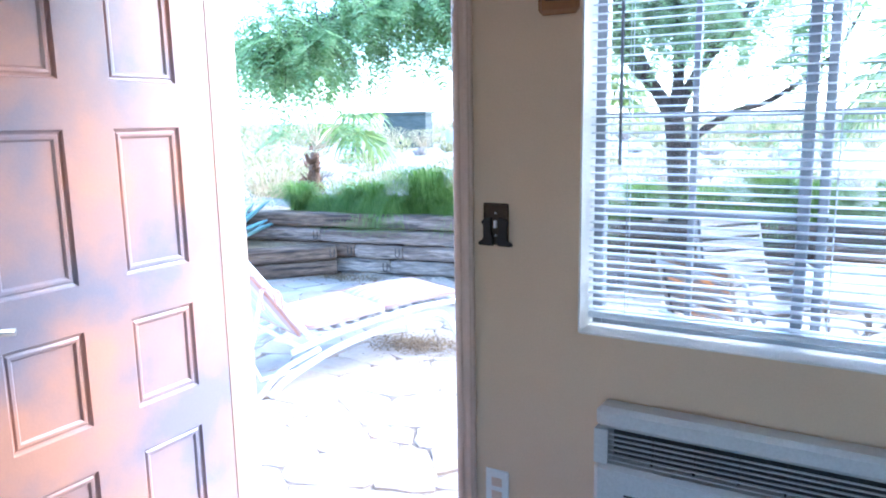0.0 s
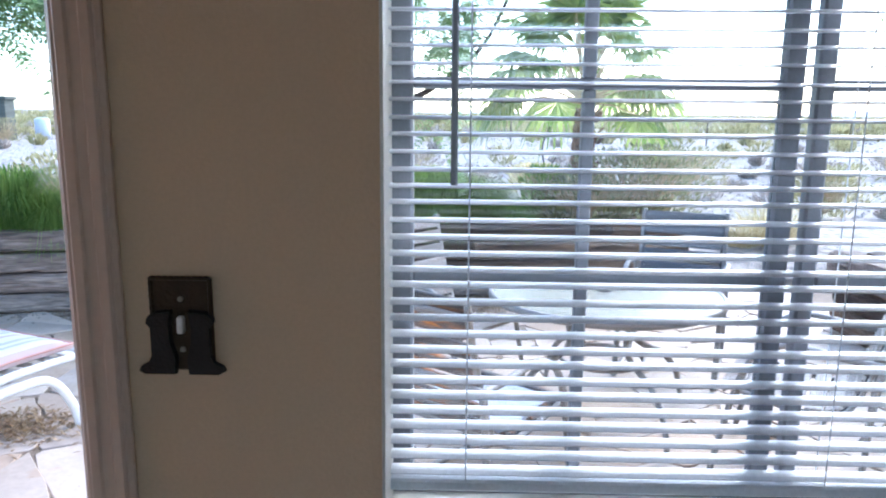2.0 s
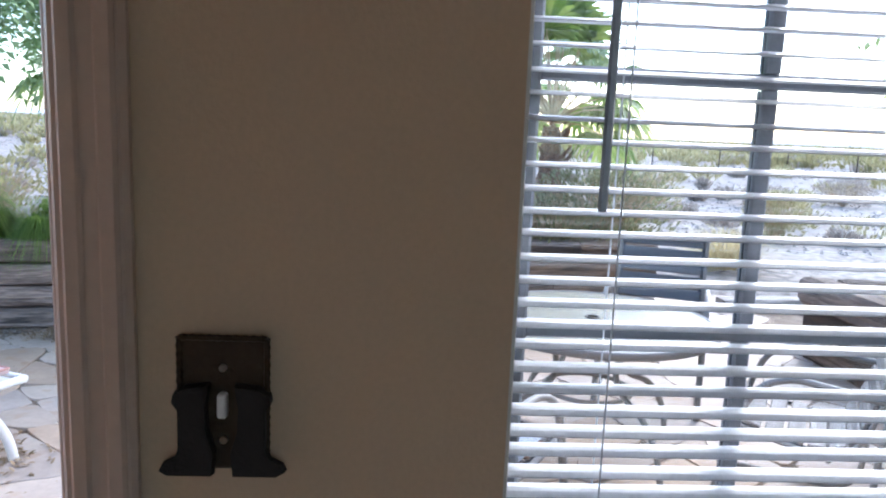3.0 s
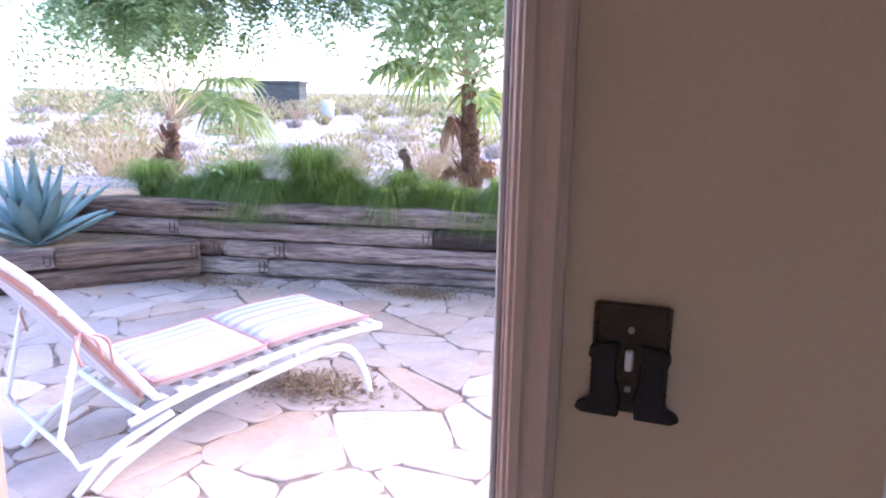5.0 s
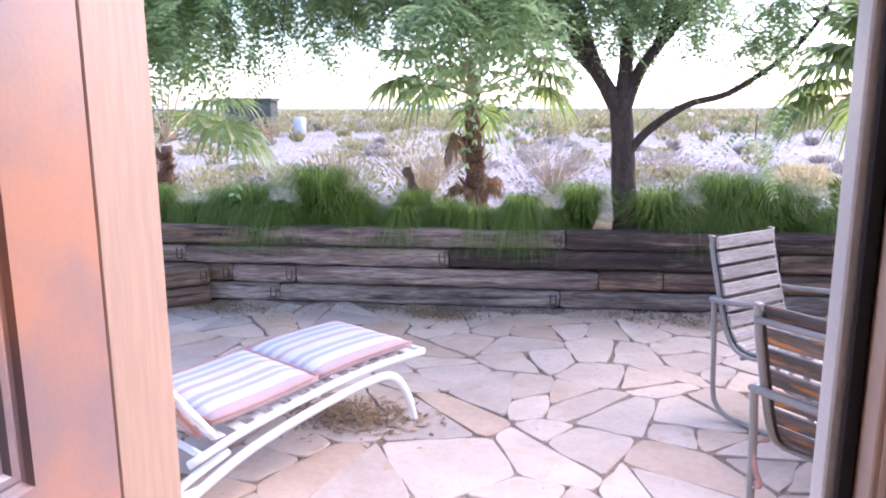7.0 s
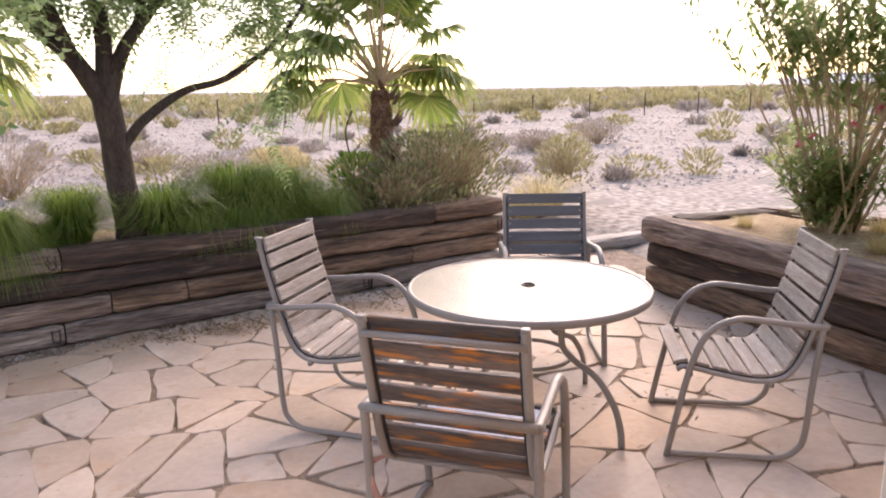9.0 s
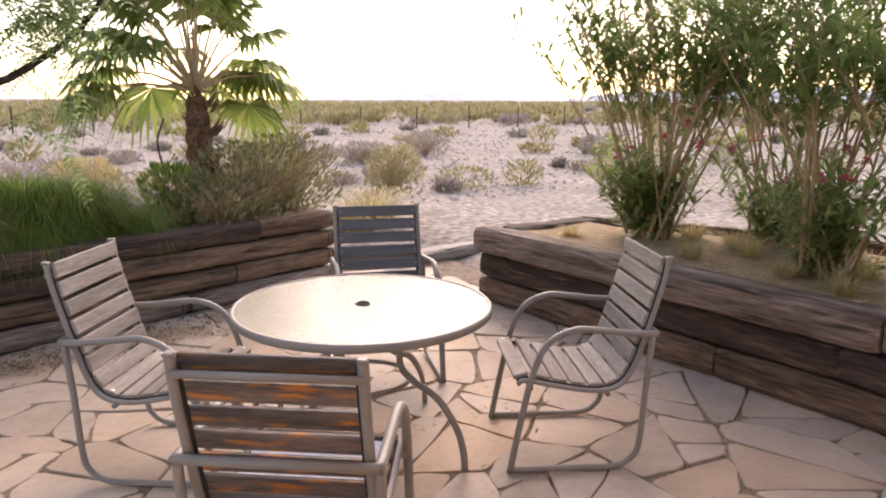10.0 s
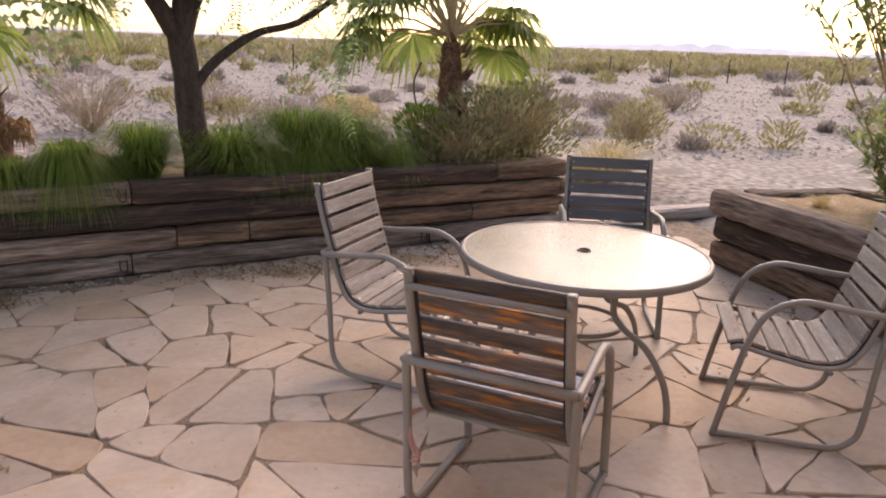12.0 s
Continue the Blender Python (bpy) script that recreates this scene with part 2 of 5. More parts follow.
def striped(name):
    """Cushion cloth, striped along its length: bands across the local y."""
    m = surf(name, (0.5, 0.5, 0.5), (0.5, 0.5, 0.5), 4, 0.9, 0.35, 220)
    n, l = m.node_tree.nodes, m.node_tree.links
    tc, sep, ramp, mul = n.new("ShaderNodeTexCoord"), n.new("ShaderNodeSeparateXYZ"), n.new("ShaderNodeValToRGB"), n.new("ShaderNodeMath")
    mul.operation = "MULTIPLY_ADD"
    mul.inputs[1].default_value, mul.inputs[2].default_value = 1 / 0.60, 0.0
    l.new(tc.outputs["Object"], sep.inputs[0])
    l.new(sep.outputs["Y"], mul.inputs[0])
    l.new(mul.outputs[0], ramp.inputs[0])
    cr = ramp.color_ramp
    cr.interpolation = "CONSTANT"
    pink, white, blue = (0.47, 0.35, 0.335, 1), (0.60, 0.56, 0.56, 1), (0.41, 0.385, 0.43, 1)
    bands = [(0.0, pink), (0.10, white), (0.22, blue), (0.28, white), (0.33, blue), (0.40, white), (0.52, pink), (0.58, white), (0.66, blue), (0.72, white), (0.77, blue), (0.84, white), (0.92, pink)]
    cr.elements[0].position, cr.elements[0].color = bands[0]
    cr.elements[1].position, cr.elements[1].color = bands[-1]
    for pos, c in bands[1:-1]:
        e = cr.elements.new(pos)
        e.color = c
    l.new(ramp.outputs[0], n["Principled BSDF"].inputs["Base Color"])
    return m


def tie_wood(name, lo, hi, crack, stain):
    """Weathered sleeper: grain streaks along its length, dark checks and blotches of old tar."""
    return surf(name, lo, hi, 2.6, 0.88, 0.5, 20, rand=0.16, stretch=(0.42, 4.2, 4.2), c3=crack, spots=stain, fc=0.42, edge=0.16, span=(0.35, 0.65))


TIE_PALE = tie_wood("pale_sleeper", (0.125, 0.082, 0.062), (0.33, 0.24, 0.19), (0.045, 0.03, 0.024), 0.04)
TIE_BROWN = tie_wood("brown_sleeper", (0.095, 0.054, 0.034), (0.29, 0.185, 0.118), (0.035, 0.021, 0.015), 0.045)
TIE_DARK = tie_wood("tarred_sleeper", (0.03, 0.02, 0.016), (0.105, 0.064, 0.045), (0.20, 0.135, 0.095), 0.0)
TIE_DUSTY = tie_wood("dusty_sleeper", (0.15, 0.11, 0.088), (0.35, 0.275, 0.225), (0.05, 0.038, 0.032), 0.06)

GLASS = glass_material("window_glass")
TABLEG = pebbled_glass("pebbled_table_glass")
STRIPE = striped("striped_cushion_cloth")

# ---- mesh helpers ----


class Geo:
    """Vertices and faces of one mesh."""

    def __init__(self):
        self.v, self.f = [], []

    def add(self, verts, faces):
        n = len(self.v)
        self.v += [tuple(p) for p in verts]
        self.f += [tuple(i + n for i in f) for f in faces]
        return self

    def box(self, x0, x1, y0, y1, z0, z1, b=0.0, m=None):
        if b <= 0:
            vs = [Vector((x, y, z)) for z in (z0, z1) for y in (y0, y1) for x in (x0, x1)]
            fs = [(0, 2, 3, 1), (4, 5, 7, 6), (0, 1, 5, 4), (2, 6, 7, 3), (0, 4, 6, 2), (1, 3, 7, 5)]
        else:
            vs, fs, ids = [], [], {}
            for k in range(8):
                s = [(k >> a) & 1 for a in range(3)]
                lo_hi = ((x0, x1), (y0, y1), (z0, z1))
                for a in range(3):
                    p = [lo_hi[c][s[c]] + (0 if c == a else (b if s[c] == 0 else -b)) for c in range(3)]
                    ids[(k, a)] = len(vs)
                    vs.append(Vector(p))
            for a in range(3):
                o = [c for c in range(3) if c != a]
                for side in (0, 1):
                    ks = [(side << a) | (i << o[0]) | (j << o[1]) for i, j in ((0, 0), (1, 0), (1, 1), (0, 1))]
                    fs.append(tuple(ids[(k, a)] for k in ks))
            for a in range(3):
                o = [c for c in range(3) if c != a]
                for i in (0, 1):
                    for j in (0, 1):
                        k0 = (i << o[0]) | (j << o[1])
                        k1 = k0 | (1 << a)
                        fs.append((ids[(k0, o[0])], ids[(k0, o[1])], ids[(k1, o[1])], ids[(k1, o[0])]))
            for k in range(8):
                fs.append((ids[(k, 0)], ids[(k, 1)], ids[(k, 2)]))
        if m is not None:
            vs = [m @ p for p in vs]
        return self.add(vs, fs)

    def tube(self, pts, radii, n=8, flat=1.0, cap=True):
        pts = [Vector(p) for p in pts]
        if not isinstance(radii, (list, tuple)):
            radii = [radii] * len(pts)
        vs, fs = [], []
        ref = None
        for i, p in enumerate(pts):
            d = (pts[min(i + 1, len(pts) - 1)] - pts[max(i - 1, 0)]).normalized()
            if ref is None:
                ref = Vector((0, 0, 1)) if abs(d.z) < 0.9 else Vector((1, 0, 0))
            a = d.cross(ref).normalized()
            c = a.cross(d).normalized()
            ref = c
            for k in range(n):
                t = 2 * math.pi * k / n + math.pi / n
                vs.append(p + radii[i] * (a * math.cos(t) * flat + c * math.sin(t)))
        for i in range(len(pts) - 1):
            for k in range(n):
                fs.append((i * n + k, i * n + (k + 1) % n, (i + 1) * n + (k + 1) % n, (i + 1) * n + k))
        if cap:
            fs.append(tuple(range(n - 1, -1, -1)))
            fs.append(tuple((len(pts) - 1) * n + k for k in range(n)))
        return self.add(vs, fs)

    def mesh(self, name, material, smooth=False, fix=True):
        me = bpy.data.meshes.new(name)
        me.from_pydata(self.v, [], self.f)
        if fix:
            bm = bmesh.new()
            bm.from_mesh(me)
            bmesh.ops.recalc_face_normals(bm, faces=bm.faces)
            bm.to_mesh(me)
            bm.free()
        me.materials.append(material)
        if smooth:
            me.polygons.foreach_set("use_smooth", [True] * len(me.polygons))
            me.update()
        return me


def curve(pts, per=5):
    """A smooth line through the points."""
    p = [Vector(q) for q in pts]
    p = [p[0] * 2 - p[1]] + p + [p[-1] * 2 - p[-2]]
    out = []
    for i in range(1, len(p) - 2):
        for k in range(per):
            t = k / per
            out.append(0.5 * (2 * p[i] + (p[i + 1] - p[i - 1]) * t + (2 * p[i - 1] - 5 * p[i] + 4 * p[i + 1] - p[i + 2]) * t * t + (3 * p[i] - p[i - 1] - 3 * p[i + 1] + p[i + 2]) * t ** 3))
    return out + [p[-2]]


def thing(name, m, label, category, group="", kind=""):
    ob = new(name)
    ob.empty_display_size = 0.1
    ob.matrix_world = m
    return tagged(ob, label, category, group, kind)


def part(name, geo, material, parent=None, label="", smooth=False, fix=True):
    ob = new(name, geo.mesh(name, material, smooth, fix))
    ob.parent = parent
    if label:
        ob["label"] = label
    return ob


def place(name, me, parent, m=None):
    ob = new(name, me)
    ob.parent = parent
    if m is not None:
        ob.matrix_basis = m
    return ob


def solo(name, geo, material, label, category, group="", kind="", smooth=False, fix=True):
    return tagged(part(name, geo, material, None, "", smooth, fix), label, category, group, kind)


def rnd(a, b):
    return random.uniform(a, b)


PZ = -0.16  # level of the patio

# ---- house: walls, opening, floor, ceiling ----
DW, WX0, WX1, WZ0, WZ1, TH, HC = 0.92, 1.28, 3.12, 0.919, 2.12, 0.135, 2.5
g = Geo()
g.box(-0.40, -0.02, 0, TH, -0.2, HC)
g.box(-0.02, DW + 0.02, 0, TH, 2.075, HC)
g.box(DW + 0.02, WX0, 0, TH, -0.2, HC)
g.box(WX0, WX1, 0, TH, -0.2, WZ0)
g.box(WX0, WX1, 0, TH, WZ1, HC)
g.box(WX1, 4.6, 0, TH, -0.2, HC)
solo("wall_north", g, PAINT, "off-white painted wall with a doorway and a window", "wall", kind="structure")
g = Geo().box(-0.40, -0.26, -4.2, 0, -0.2, HC)
solo("wall_west", g, PAINT, "off-white painted side wall", "wall", kind="structure")
g = Geo().box(4.46, 4.6, -4.2, 0, -0.2, HC)
solo("wall_east", g, PAINT, "off-white painted side wall", "wall", kind="structure")
g = Geo()
g.box(-0.4, 1.3, -4.34, -4.2, -0.2, HC)
g.box(1.3, 3.3, -4.34, -4.2, -0.2, 0.8)
g.box(1.3, 3.3, -4.34, -4.2, 2.1, HC)
g.box(3.3, 4.6, -4.34, -4.2, -0.2, HC)
solo("wall_south", g, PAINT, "off-white painted back wall with a window opening", "wall", kind="structure")
solo("floor", Geo().box(-0.4, 4.6, -4.34, 0.0, -0.1, 0.0), FLOOR, "brown tiled floor of the room", "floor", kind="structure")
solo("ceiling", Geo().box(-0.45, 4.65, -4.4, TH + 0.25, HC, HC + 0.15), CEIL, "white painted ceiling", "ceiling", kind="structure")
# threshold and step outside the door
solo("door_sill", Geo().box(-0.02, DW + 0.02, 0.003, TH + 0.09, -0.17, 0.012, 0.008), ALU, "worn metal threshold of the door", "sill", kind="structure")

# door frame: jambs with stops, dark seal and casing
fr = thing("door_frame", pose(0, 0, 0), "painted wooden door frame with dark weather seal", "door frame", kind="structure")
part("hinge_jamb", Geo().box(-0.02, 0.0, 0.0, TH - 0.012, 0.012, 2.075, 0.002), JAMB_OUT, fr, "peach painted jamb with worn scratches")
part("latch_jamb", Geo().box(DW, DW + 0.02, -0.004, TH - 0.012, 0.012, 2.075, 0.002), TRIM, fr)
part("head_jamb", Geo().box(0.0, DW, 0.0, TH - 0.012, 2.05, 2.075, 0.002), TRIM, fr)
part("stop_latch", Geo().box(DW - 0.028, DW, 0.064, TH - 0.004, 0.012, 2.05, 0.003), DOOR_IN, fr, "weathered pale outer stop")
part("weather_seal", Geo().box(DW - 0.018, DW - 0.001, 0.052, 0.063, 0.012, 2.05, 0.003), BLACK, fr, "black rubber weather seal")
part("strike_plate", Geo().box(DW - 0.002, DW + 0.001, 0.012, 0.045, 0.90, 1.0), NICKEL, fr)
cs = Geo()
cs.box(DW + 0.006, DW + 0.064, -0.014, 0.0, 0.0, 2.13, 0.004)
cs.box(DW + 0.014, DW + 0.03, -0.018, -0.012, 0.0, 2.11, 0.003)
cs.box(DW + 0.042, DW + 0.058, -0.019, -0.012, 0.0, 2.11, 0.003)
part("casing_latch", cs, TRIM, fr, "moulded white casing", False)
part("casing_hinge", Geo().box(-0.075, -0.018, -0.014, 0.0, 0.0, 2.13, 0.004), TRIM, fr)
part("casing_head", Geo().box(-0.018, DW + 0.006, -0.014, 0.0, 2.062, 2.13, 0.004), TRIM, fr)


def panel_door():
    """The entrance door, standing open into the room: it hangs on the jamb at its local x = 0 and runs along -y."""
    d = thing("door_1", pose(0, 0, 0), "panelled entrance door standing open, salmon outside, white inside", "door", kind="structure")
    w, h, th = 0.905, 2.03, 0.044
    rows = ((0.17, 0.46), (0.60, 0.885), (1.02, 1.455), (1.59, 1.87))
    cols = ((0.138, 0.37), (0.525, 0.757))

    def face(name, x0, x1, mat):
        gg = Geo()
        ys = [0.004, *[c for cc in cols for c in cc], w]
        for i in (0, 2, 4):
            gg.box(x0, x1, -ys[i + 1], -ys[i], 0.014, h)
        zs = [0.014, *[c for cc in rows for c in cc], h]
        for c in cols:
            for i in (0, 2, 4, 6, 8):
                gg.box(x0, x1, -c[1], -c[0], zs[i], zs[i + 1])
        return part(name, gg, mat, d)

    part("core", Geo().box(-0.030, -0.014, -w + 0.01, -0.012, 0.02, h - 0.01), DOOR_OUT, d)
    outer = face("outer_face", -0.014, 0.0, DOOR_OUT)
    outer["label"] = "salmon painted outer face with sky sheen painted in as lilac blotches"
    inner = face("inner_face", -th, -0.030, DOOR_IN)
    inner["label"] = "white painted inner face"
    for c in cols:
        for r in rows:
            y0, y1, z0, z1 = -c[1], -c[0], r[0], r[1]
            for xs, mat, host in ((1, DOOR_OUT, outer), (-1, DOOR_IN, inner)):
                gg = Geo()
                a, b = (0.0, -0.0135) if xs > 0 else (-th, -th + 0.0135)
                vs, k = [], 0
                for inset, dep in ((0.0, 0.0), (0.005, 0.6), (0.010, 0.75), (0.016, 0.45), (0.024, 0.5), (0.030, 1.0)):
                    x = a + (b - a) * dep
                    vs += [(x, y0 + inset, z0 + inset), (x, y1 - inset, z0 + inset), (x, y1 - inset, z1 - inset), (x, y0 + inset, z1 - inset)]
                fs = []
                for ring in range(5):
                    for q in range(4):
                        fs.append((ring * 4 + q, ring * 4 + (q + 1) % 4, ring * 4 + 4 + (q + 1) % 4, ring * 4 + 4 + q))
                fs.append((20, 21, 22, 23))
                gg.add(vs, fs)
                part("panel", gg, mat, host)
    for z in (0.325, 1.07, 1.81):
        hg = Geo()
        hg.tube([(-0.028, 0.012, z - 0.045), (-0.028, 0.012, z + 0.045)], 0.0075, 10)
        part("hinge", hg, BRASS, d, "aged brass hinge")
    for xs in (0.0, -th):
        s = 1 if xs == 0 else -1
        part("rose", Geo().tube([(xs, -w + 0.06, 0.955), (xs + s * 0.012, -w + 0.06, 0.955)], 0.032, 20), NICKEL, d, "satin metal rose", True)
        lv = Geo().tube([(xs + s * 0.012, -w + 0.06, 0.955), (xs + s * 0.045, -w + 0.06, 0.955)], 0.011, 12)
        lv.tube(curve([(xs + s * 0.045, -w + 0.052, 0.955), (xs + s * 0.05, -w + 0.11, 0.957), (xs + s * 0.046, -w + 0.165, 0.948)]), 0.010, 10, 0.7)
        part("lever", lv, NICKEL, d, "satin metal lever handle", True)
    part("bolt", Geo().box(-0.030, -0.014, -w - 0.006, -w, 0.925, 0.985, 0.001), NICKEL, d)
    part("paint_chip", Geo().box(-0.001, 0.0006, -0.218, -0.213, 1.323, 1.329), PLASTIC, d, "small white paint chip")
    return d


panel_door()

# window: frame, panes, reveal
win = thing("window_1", pose(0, 0, 0), "aluminium window of two panes behind a white blind", "window", kind="structure")
# sky light on the reveal, painted as an added lining whiter than the wall
rv = thing("window_reveal", pose(0, 0, 0), "added white lining that paints sky light onto the window opening", "window lining", kind="structure")
part("side_lining", Geo().box(WX0 - 0.001, WX0 + 0.004, 0.004, TH - 0.03, WZ0, WZ1, 0.001), DOOR_IN, rv)
part("side_lining", Geo().box(WX1 - 0.004, WX1 + 0.001, 0.004, TH - 0.03, WZ0, WZ1, 0.001), DOOR_IN, rv)
part("sill_lining", Geo().box(WX0 + 0.004, WX1 - 0.004, -0.003, TH - 0.03, WZ0 - 0.001, WZ0 + 0.004, 0.001), DOOR_IN, rv)
MX, WY = 1.790, 0.116  # mullion and plane of the glass
RAILS = (1.222, 1.466)
for nm, b in (("window_frame", (WX0, WX0 + 0.03, WZ0, WZ1)), ("window_frame", (WX1 - 0.03, WX1, WZ0, WZ1)), ("window_frame", (WX0 + 0.03, WX1 - 0.03, WZ0, WZ0 + 0.03)), ("window_frame", (WX0 + 0.03, WX1 - 0.03, WZ1 - 0.03, WZ1))):
    part(nm, Geo().box(b[0], b[1], WY - 0.012, TH + 0.004, b[2], b[3], 0.003), ALU, win)
part("mullion", Geo().box(MX - 0.028, MX - 0.002, WY - 0.006, WY + 0.014, WZ0 + 0.03, WZ1 - 0.03, 0.003), ALU, win)
part("mullion", Geo().box(MX + 0.014, MX + 0.036, WY - 0.004, WY + 0.016, WZ0 + 0.03, WZ1 - 0.03, 0.003), ALU, win)
# each sash: two thin rails and one upright bar between small panes
for x0, x1, bars in ((WX0 + 0.03, MX - 0.028, (1.527,)), (MX + 0.036, WX1 - 0.03, (2.30, 2.70))):
    for z in RAILS:
        part("glazing_bar", Geo().box(x0, x1, WY - 0.005, WY + 0.011, z - 0.007, z + 0.007, 0.002), ALU, win)
    zs = [WZ0 + 0.03] + [z + o for z in RAILS for o in (-0.007, 0.007)] + [WZ1 - 0.03]
    xs_ = [x0] + [x + o for x in bars for o in (-0.008, 0.008)] + [x1]
    for z0, z1 in zip(zs[::2], zs[1::2]):
        for x in bars:
            part("glazing_bar", Geo().box(x - 0.008, x + 0.008, WY - 0.005, WY + 0.011, z0, z1, 0.002), ALU, win)
        for a0, a1 in zip(xs_[::2], xs_[1::2]):
            p = part("pane", Geo().box(a0, a1, WY, WY + 0.004, z0, z1), GLASS, win)
            p.visible_shadow = False
back = thing("window_2", pose(0, 0, 0), "plain white framed window in the back wall", "window", kind="structure")
for b in ((1.3, 1.35, 0.8, 2.1), (3.25, 3.3, 0.8, 2.1), (1.35, 3.25, 0.8, 0.85), (1.35, 3.25, 2.05, 2.1), (2.27, 2.33, 0.85, 2.05)):
    part("window_frame", Geo().box(b[0], b[1], -4.3, -4.25, b[2], b[3], 0.004), TRIM, back)


def blind():
    """The lowered blind with open slats, cords, bottom rail and wand."""
    b = thing("venetian_blind", pose(0, 0.078, 0), "white metal venetian blind, lowered with open slats", "blind")
    x0, x1 = WX0 + 0.001, WX1 - 0.001
    prof = [(-0.0125, -0.0012), (-0.006, 0.0012), (0.0, 0.002), (0.006, 0.0012), (0.0125, -0.0012)]
    gg = Geo()
    vs = [(x, y, z + o) for o in (0, -0.0009) for x in (x0, x1) for y, z in prof]
    fs = [(i, i + 1, i + 6, i + 5) for i in range(4)] + [(i + 10, i + 15, i + 16, i + 11) for i in range(4)] + [(0, 10, 11, 1), (0, 5, 15, 10), (4, 14, 19, 9)]
    gg.add(vs, fs)
    me = gg.mesh("slat", SLAT_W)
    n, pitch = 56, 0.0206
    for i in range(n):
        place("slat", me, b, pose(0, 0, 0.972 + i * pitch, 4 + rnd(-1.2, 1.2), rnd(-0.05, 0.05), 0))
    top = 0.972 + n * pitch
    part("bottom_rail", Geo().box(x0, x1, -0.013, 0.013, 0.945, 0.961, 0.003), SLAT_W, b)
    part("head_rail", Geo().box(x0, x1, -0.018, 0.018, top - 0.008, top + 0.02, 0.002), SLAT_W, b)
    for x in (x0 + 0.10, x0 + 0.56, x0 + 1.02, x0 + 1.50):
        c = Geo()
        for y in (-0.0128, 0.0128):
            c.tube([(x, y, 0.96), (x, y, top)], 0.0009, 5)
        part("ladder_cord", c, SLAT_W, b)
    w = Geo().tube([(x0 + 0.081, -0.020, 1.345), (x0 + 0.080, -0.019, 2.06)], 0.0042, 6)
    part("wand", w, ALU, b, "thin hexagonal tilt wand")
    return b


blind()


def air_conditioner():
    a = thing("air_conditioner", pose(1.356, -0.001, 0.355), "cream plastic through-wall air conditioner with dark louvres", "air conditioner")
    w, h, d = 1.07, 0.405, 0.085
    body = Geo()
    gz0, gz1, gx0, gx1 = 0.262, 0.350, 0.035, 1.03
    body.box(0, w, -d, 0, 0, gz0, 0.012)
    body.box(0, w, -d + 0.012, 0, gz1, h, 0.012)
    body.box(0, gx0, -d + 0.006, 0, gz0, gz1)
    body.box(gx1, w, -d + 0.006, 0, gz0, gz1)
    part("body", body, AC_PLASTIC, a)
    part("duct", Geo().box(gx0, gx1, -0.03, -0.02, gz0, gz1), BLACK, a, "dark air duct")
    for i in range(6):
        z = gz0 + 0.010 + i * 0.0135
        part("louvre", Geo().box(gx0, gx1, -d + 0.010, -d + 0.016, z, z + 0.0024), AC_PLASTIC, a)
    for i in range(1, 10):
        x = gx0 + i * (gx1 - gx0) / 10
        part("divider", Geo().box(x - 0.0015, x + 0.0015, -d + 0.03, -0.03, gz0, gz1), BLACK, a)
    for i in range(9):
        part("intake_slot", Geo().box(0.08, 0.99, -d - 0.002, -d, 0.03 + i * 0.02, 0.034 + i * 0.02), BLACK, a)
    return a


air_conditioner()


def switch_plate():
    s = thing("light_switch", pose(1.0515, 0, 1.188), "dark bronze switch plate with two black boots", "light switch")
    part("plate", Geo().box(-0.0355, 0.0355, -0.008, 0.0, -0.056, 0.055, 0.003), BRONZE, s)
    for x in (-0.034, 0.034):
        rb = Geo().tube([(x, -0.008, -0.05 + 0.0036 * k + 0.0) for k in range(30)], [0.0022 + 0.0008 * (k % 2) for k in range(30)], 6)
        part("rope_border", rb, BRONZE, s)
    rb = Geo().tube([(-0.034 + 0.0034 * k, -0.008, 0.054) for k in range(21)], [0.0022 + 0.0008 * (k % 2) for k in range(21)], 6)
    part("rope_border", rb, BRONZE, s)
    part("toggle", Geo().box(-0.0038, 0.0038, -0.016, -0.006, -0.010, 0.010, 0.0015), PLASTIC, s, "white toggle")
    for z in (0.03, -0.03):
        part("screw", Geo().tube([(0, -0.008, z), (0, -0.0105, z)], 0.0032, 10), NICKEL, s)
    for k in (-1, 1):
        o = [(0.010, 0.018), (0.030, 0.016), (0.040, 0.010), (0.041, 0.004), (0.036, -0.002), (0.036, -0.036), (0.040, -0.044), (0.050, -0.049), (0.053, -0.055), (0.046, -0.059), (0.008, -0.059), (0.006, -0.040), (0.012, -0.020), (0.013, 0.0)]
        n = len(o)
        vs = [(k * x * 0.95, -0.008, z) for x, z in o] + [(k * (x * 0.9 + 0.0015), -0.017, z * 0.96 - 0.001) for x, z in o]
        fs = [tuple(range(n)), tuple(range(n, 2 * n))] + [(i, (i + 1) % n, n + (i + 1) % n, n + i) for i in range(n)]
        part("boot", Geo().add(vs, fs), BOOT, s, "black cast boot")
    return s


switch_plate()
o = thing("wall_outlet", pose(1.05, 0, 0.43), "white plastic wall outlet with cover plate", "outlet")
part("plate", Geo().box(-0.036, 0.036, -0.006, 0, -0.057, 0.057, 0.003), PLASTIC, o)
for z in (-0.02, 0.02):
    part("socket", Geo().box(-0.016, 0.016, -0.008, -0.006, z - 0.013, z + 0.013, 0.001), TRIM, o)
pq = thing("wall_plaque", pose(1.227, 0, 1.83), "small brown wooden plaque hung beside the window", "plaque")
part("board", Geo().box(-0.055, 0.052, -0.02, 0, -0.122, 0.12, 0.012), FRAMEW, pq)
part("inlay", Geo().box(-0.035, 0.033, -0.024, -0.02, -0.09, 0.09, 0.003), BRONZE, pq)


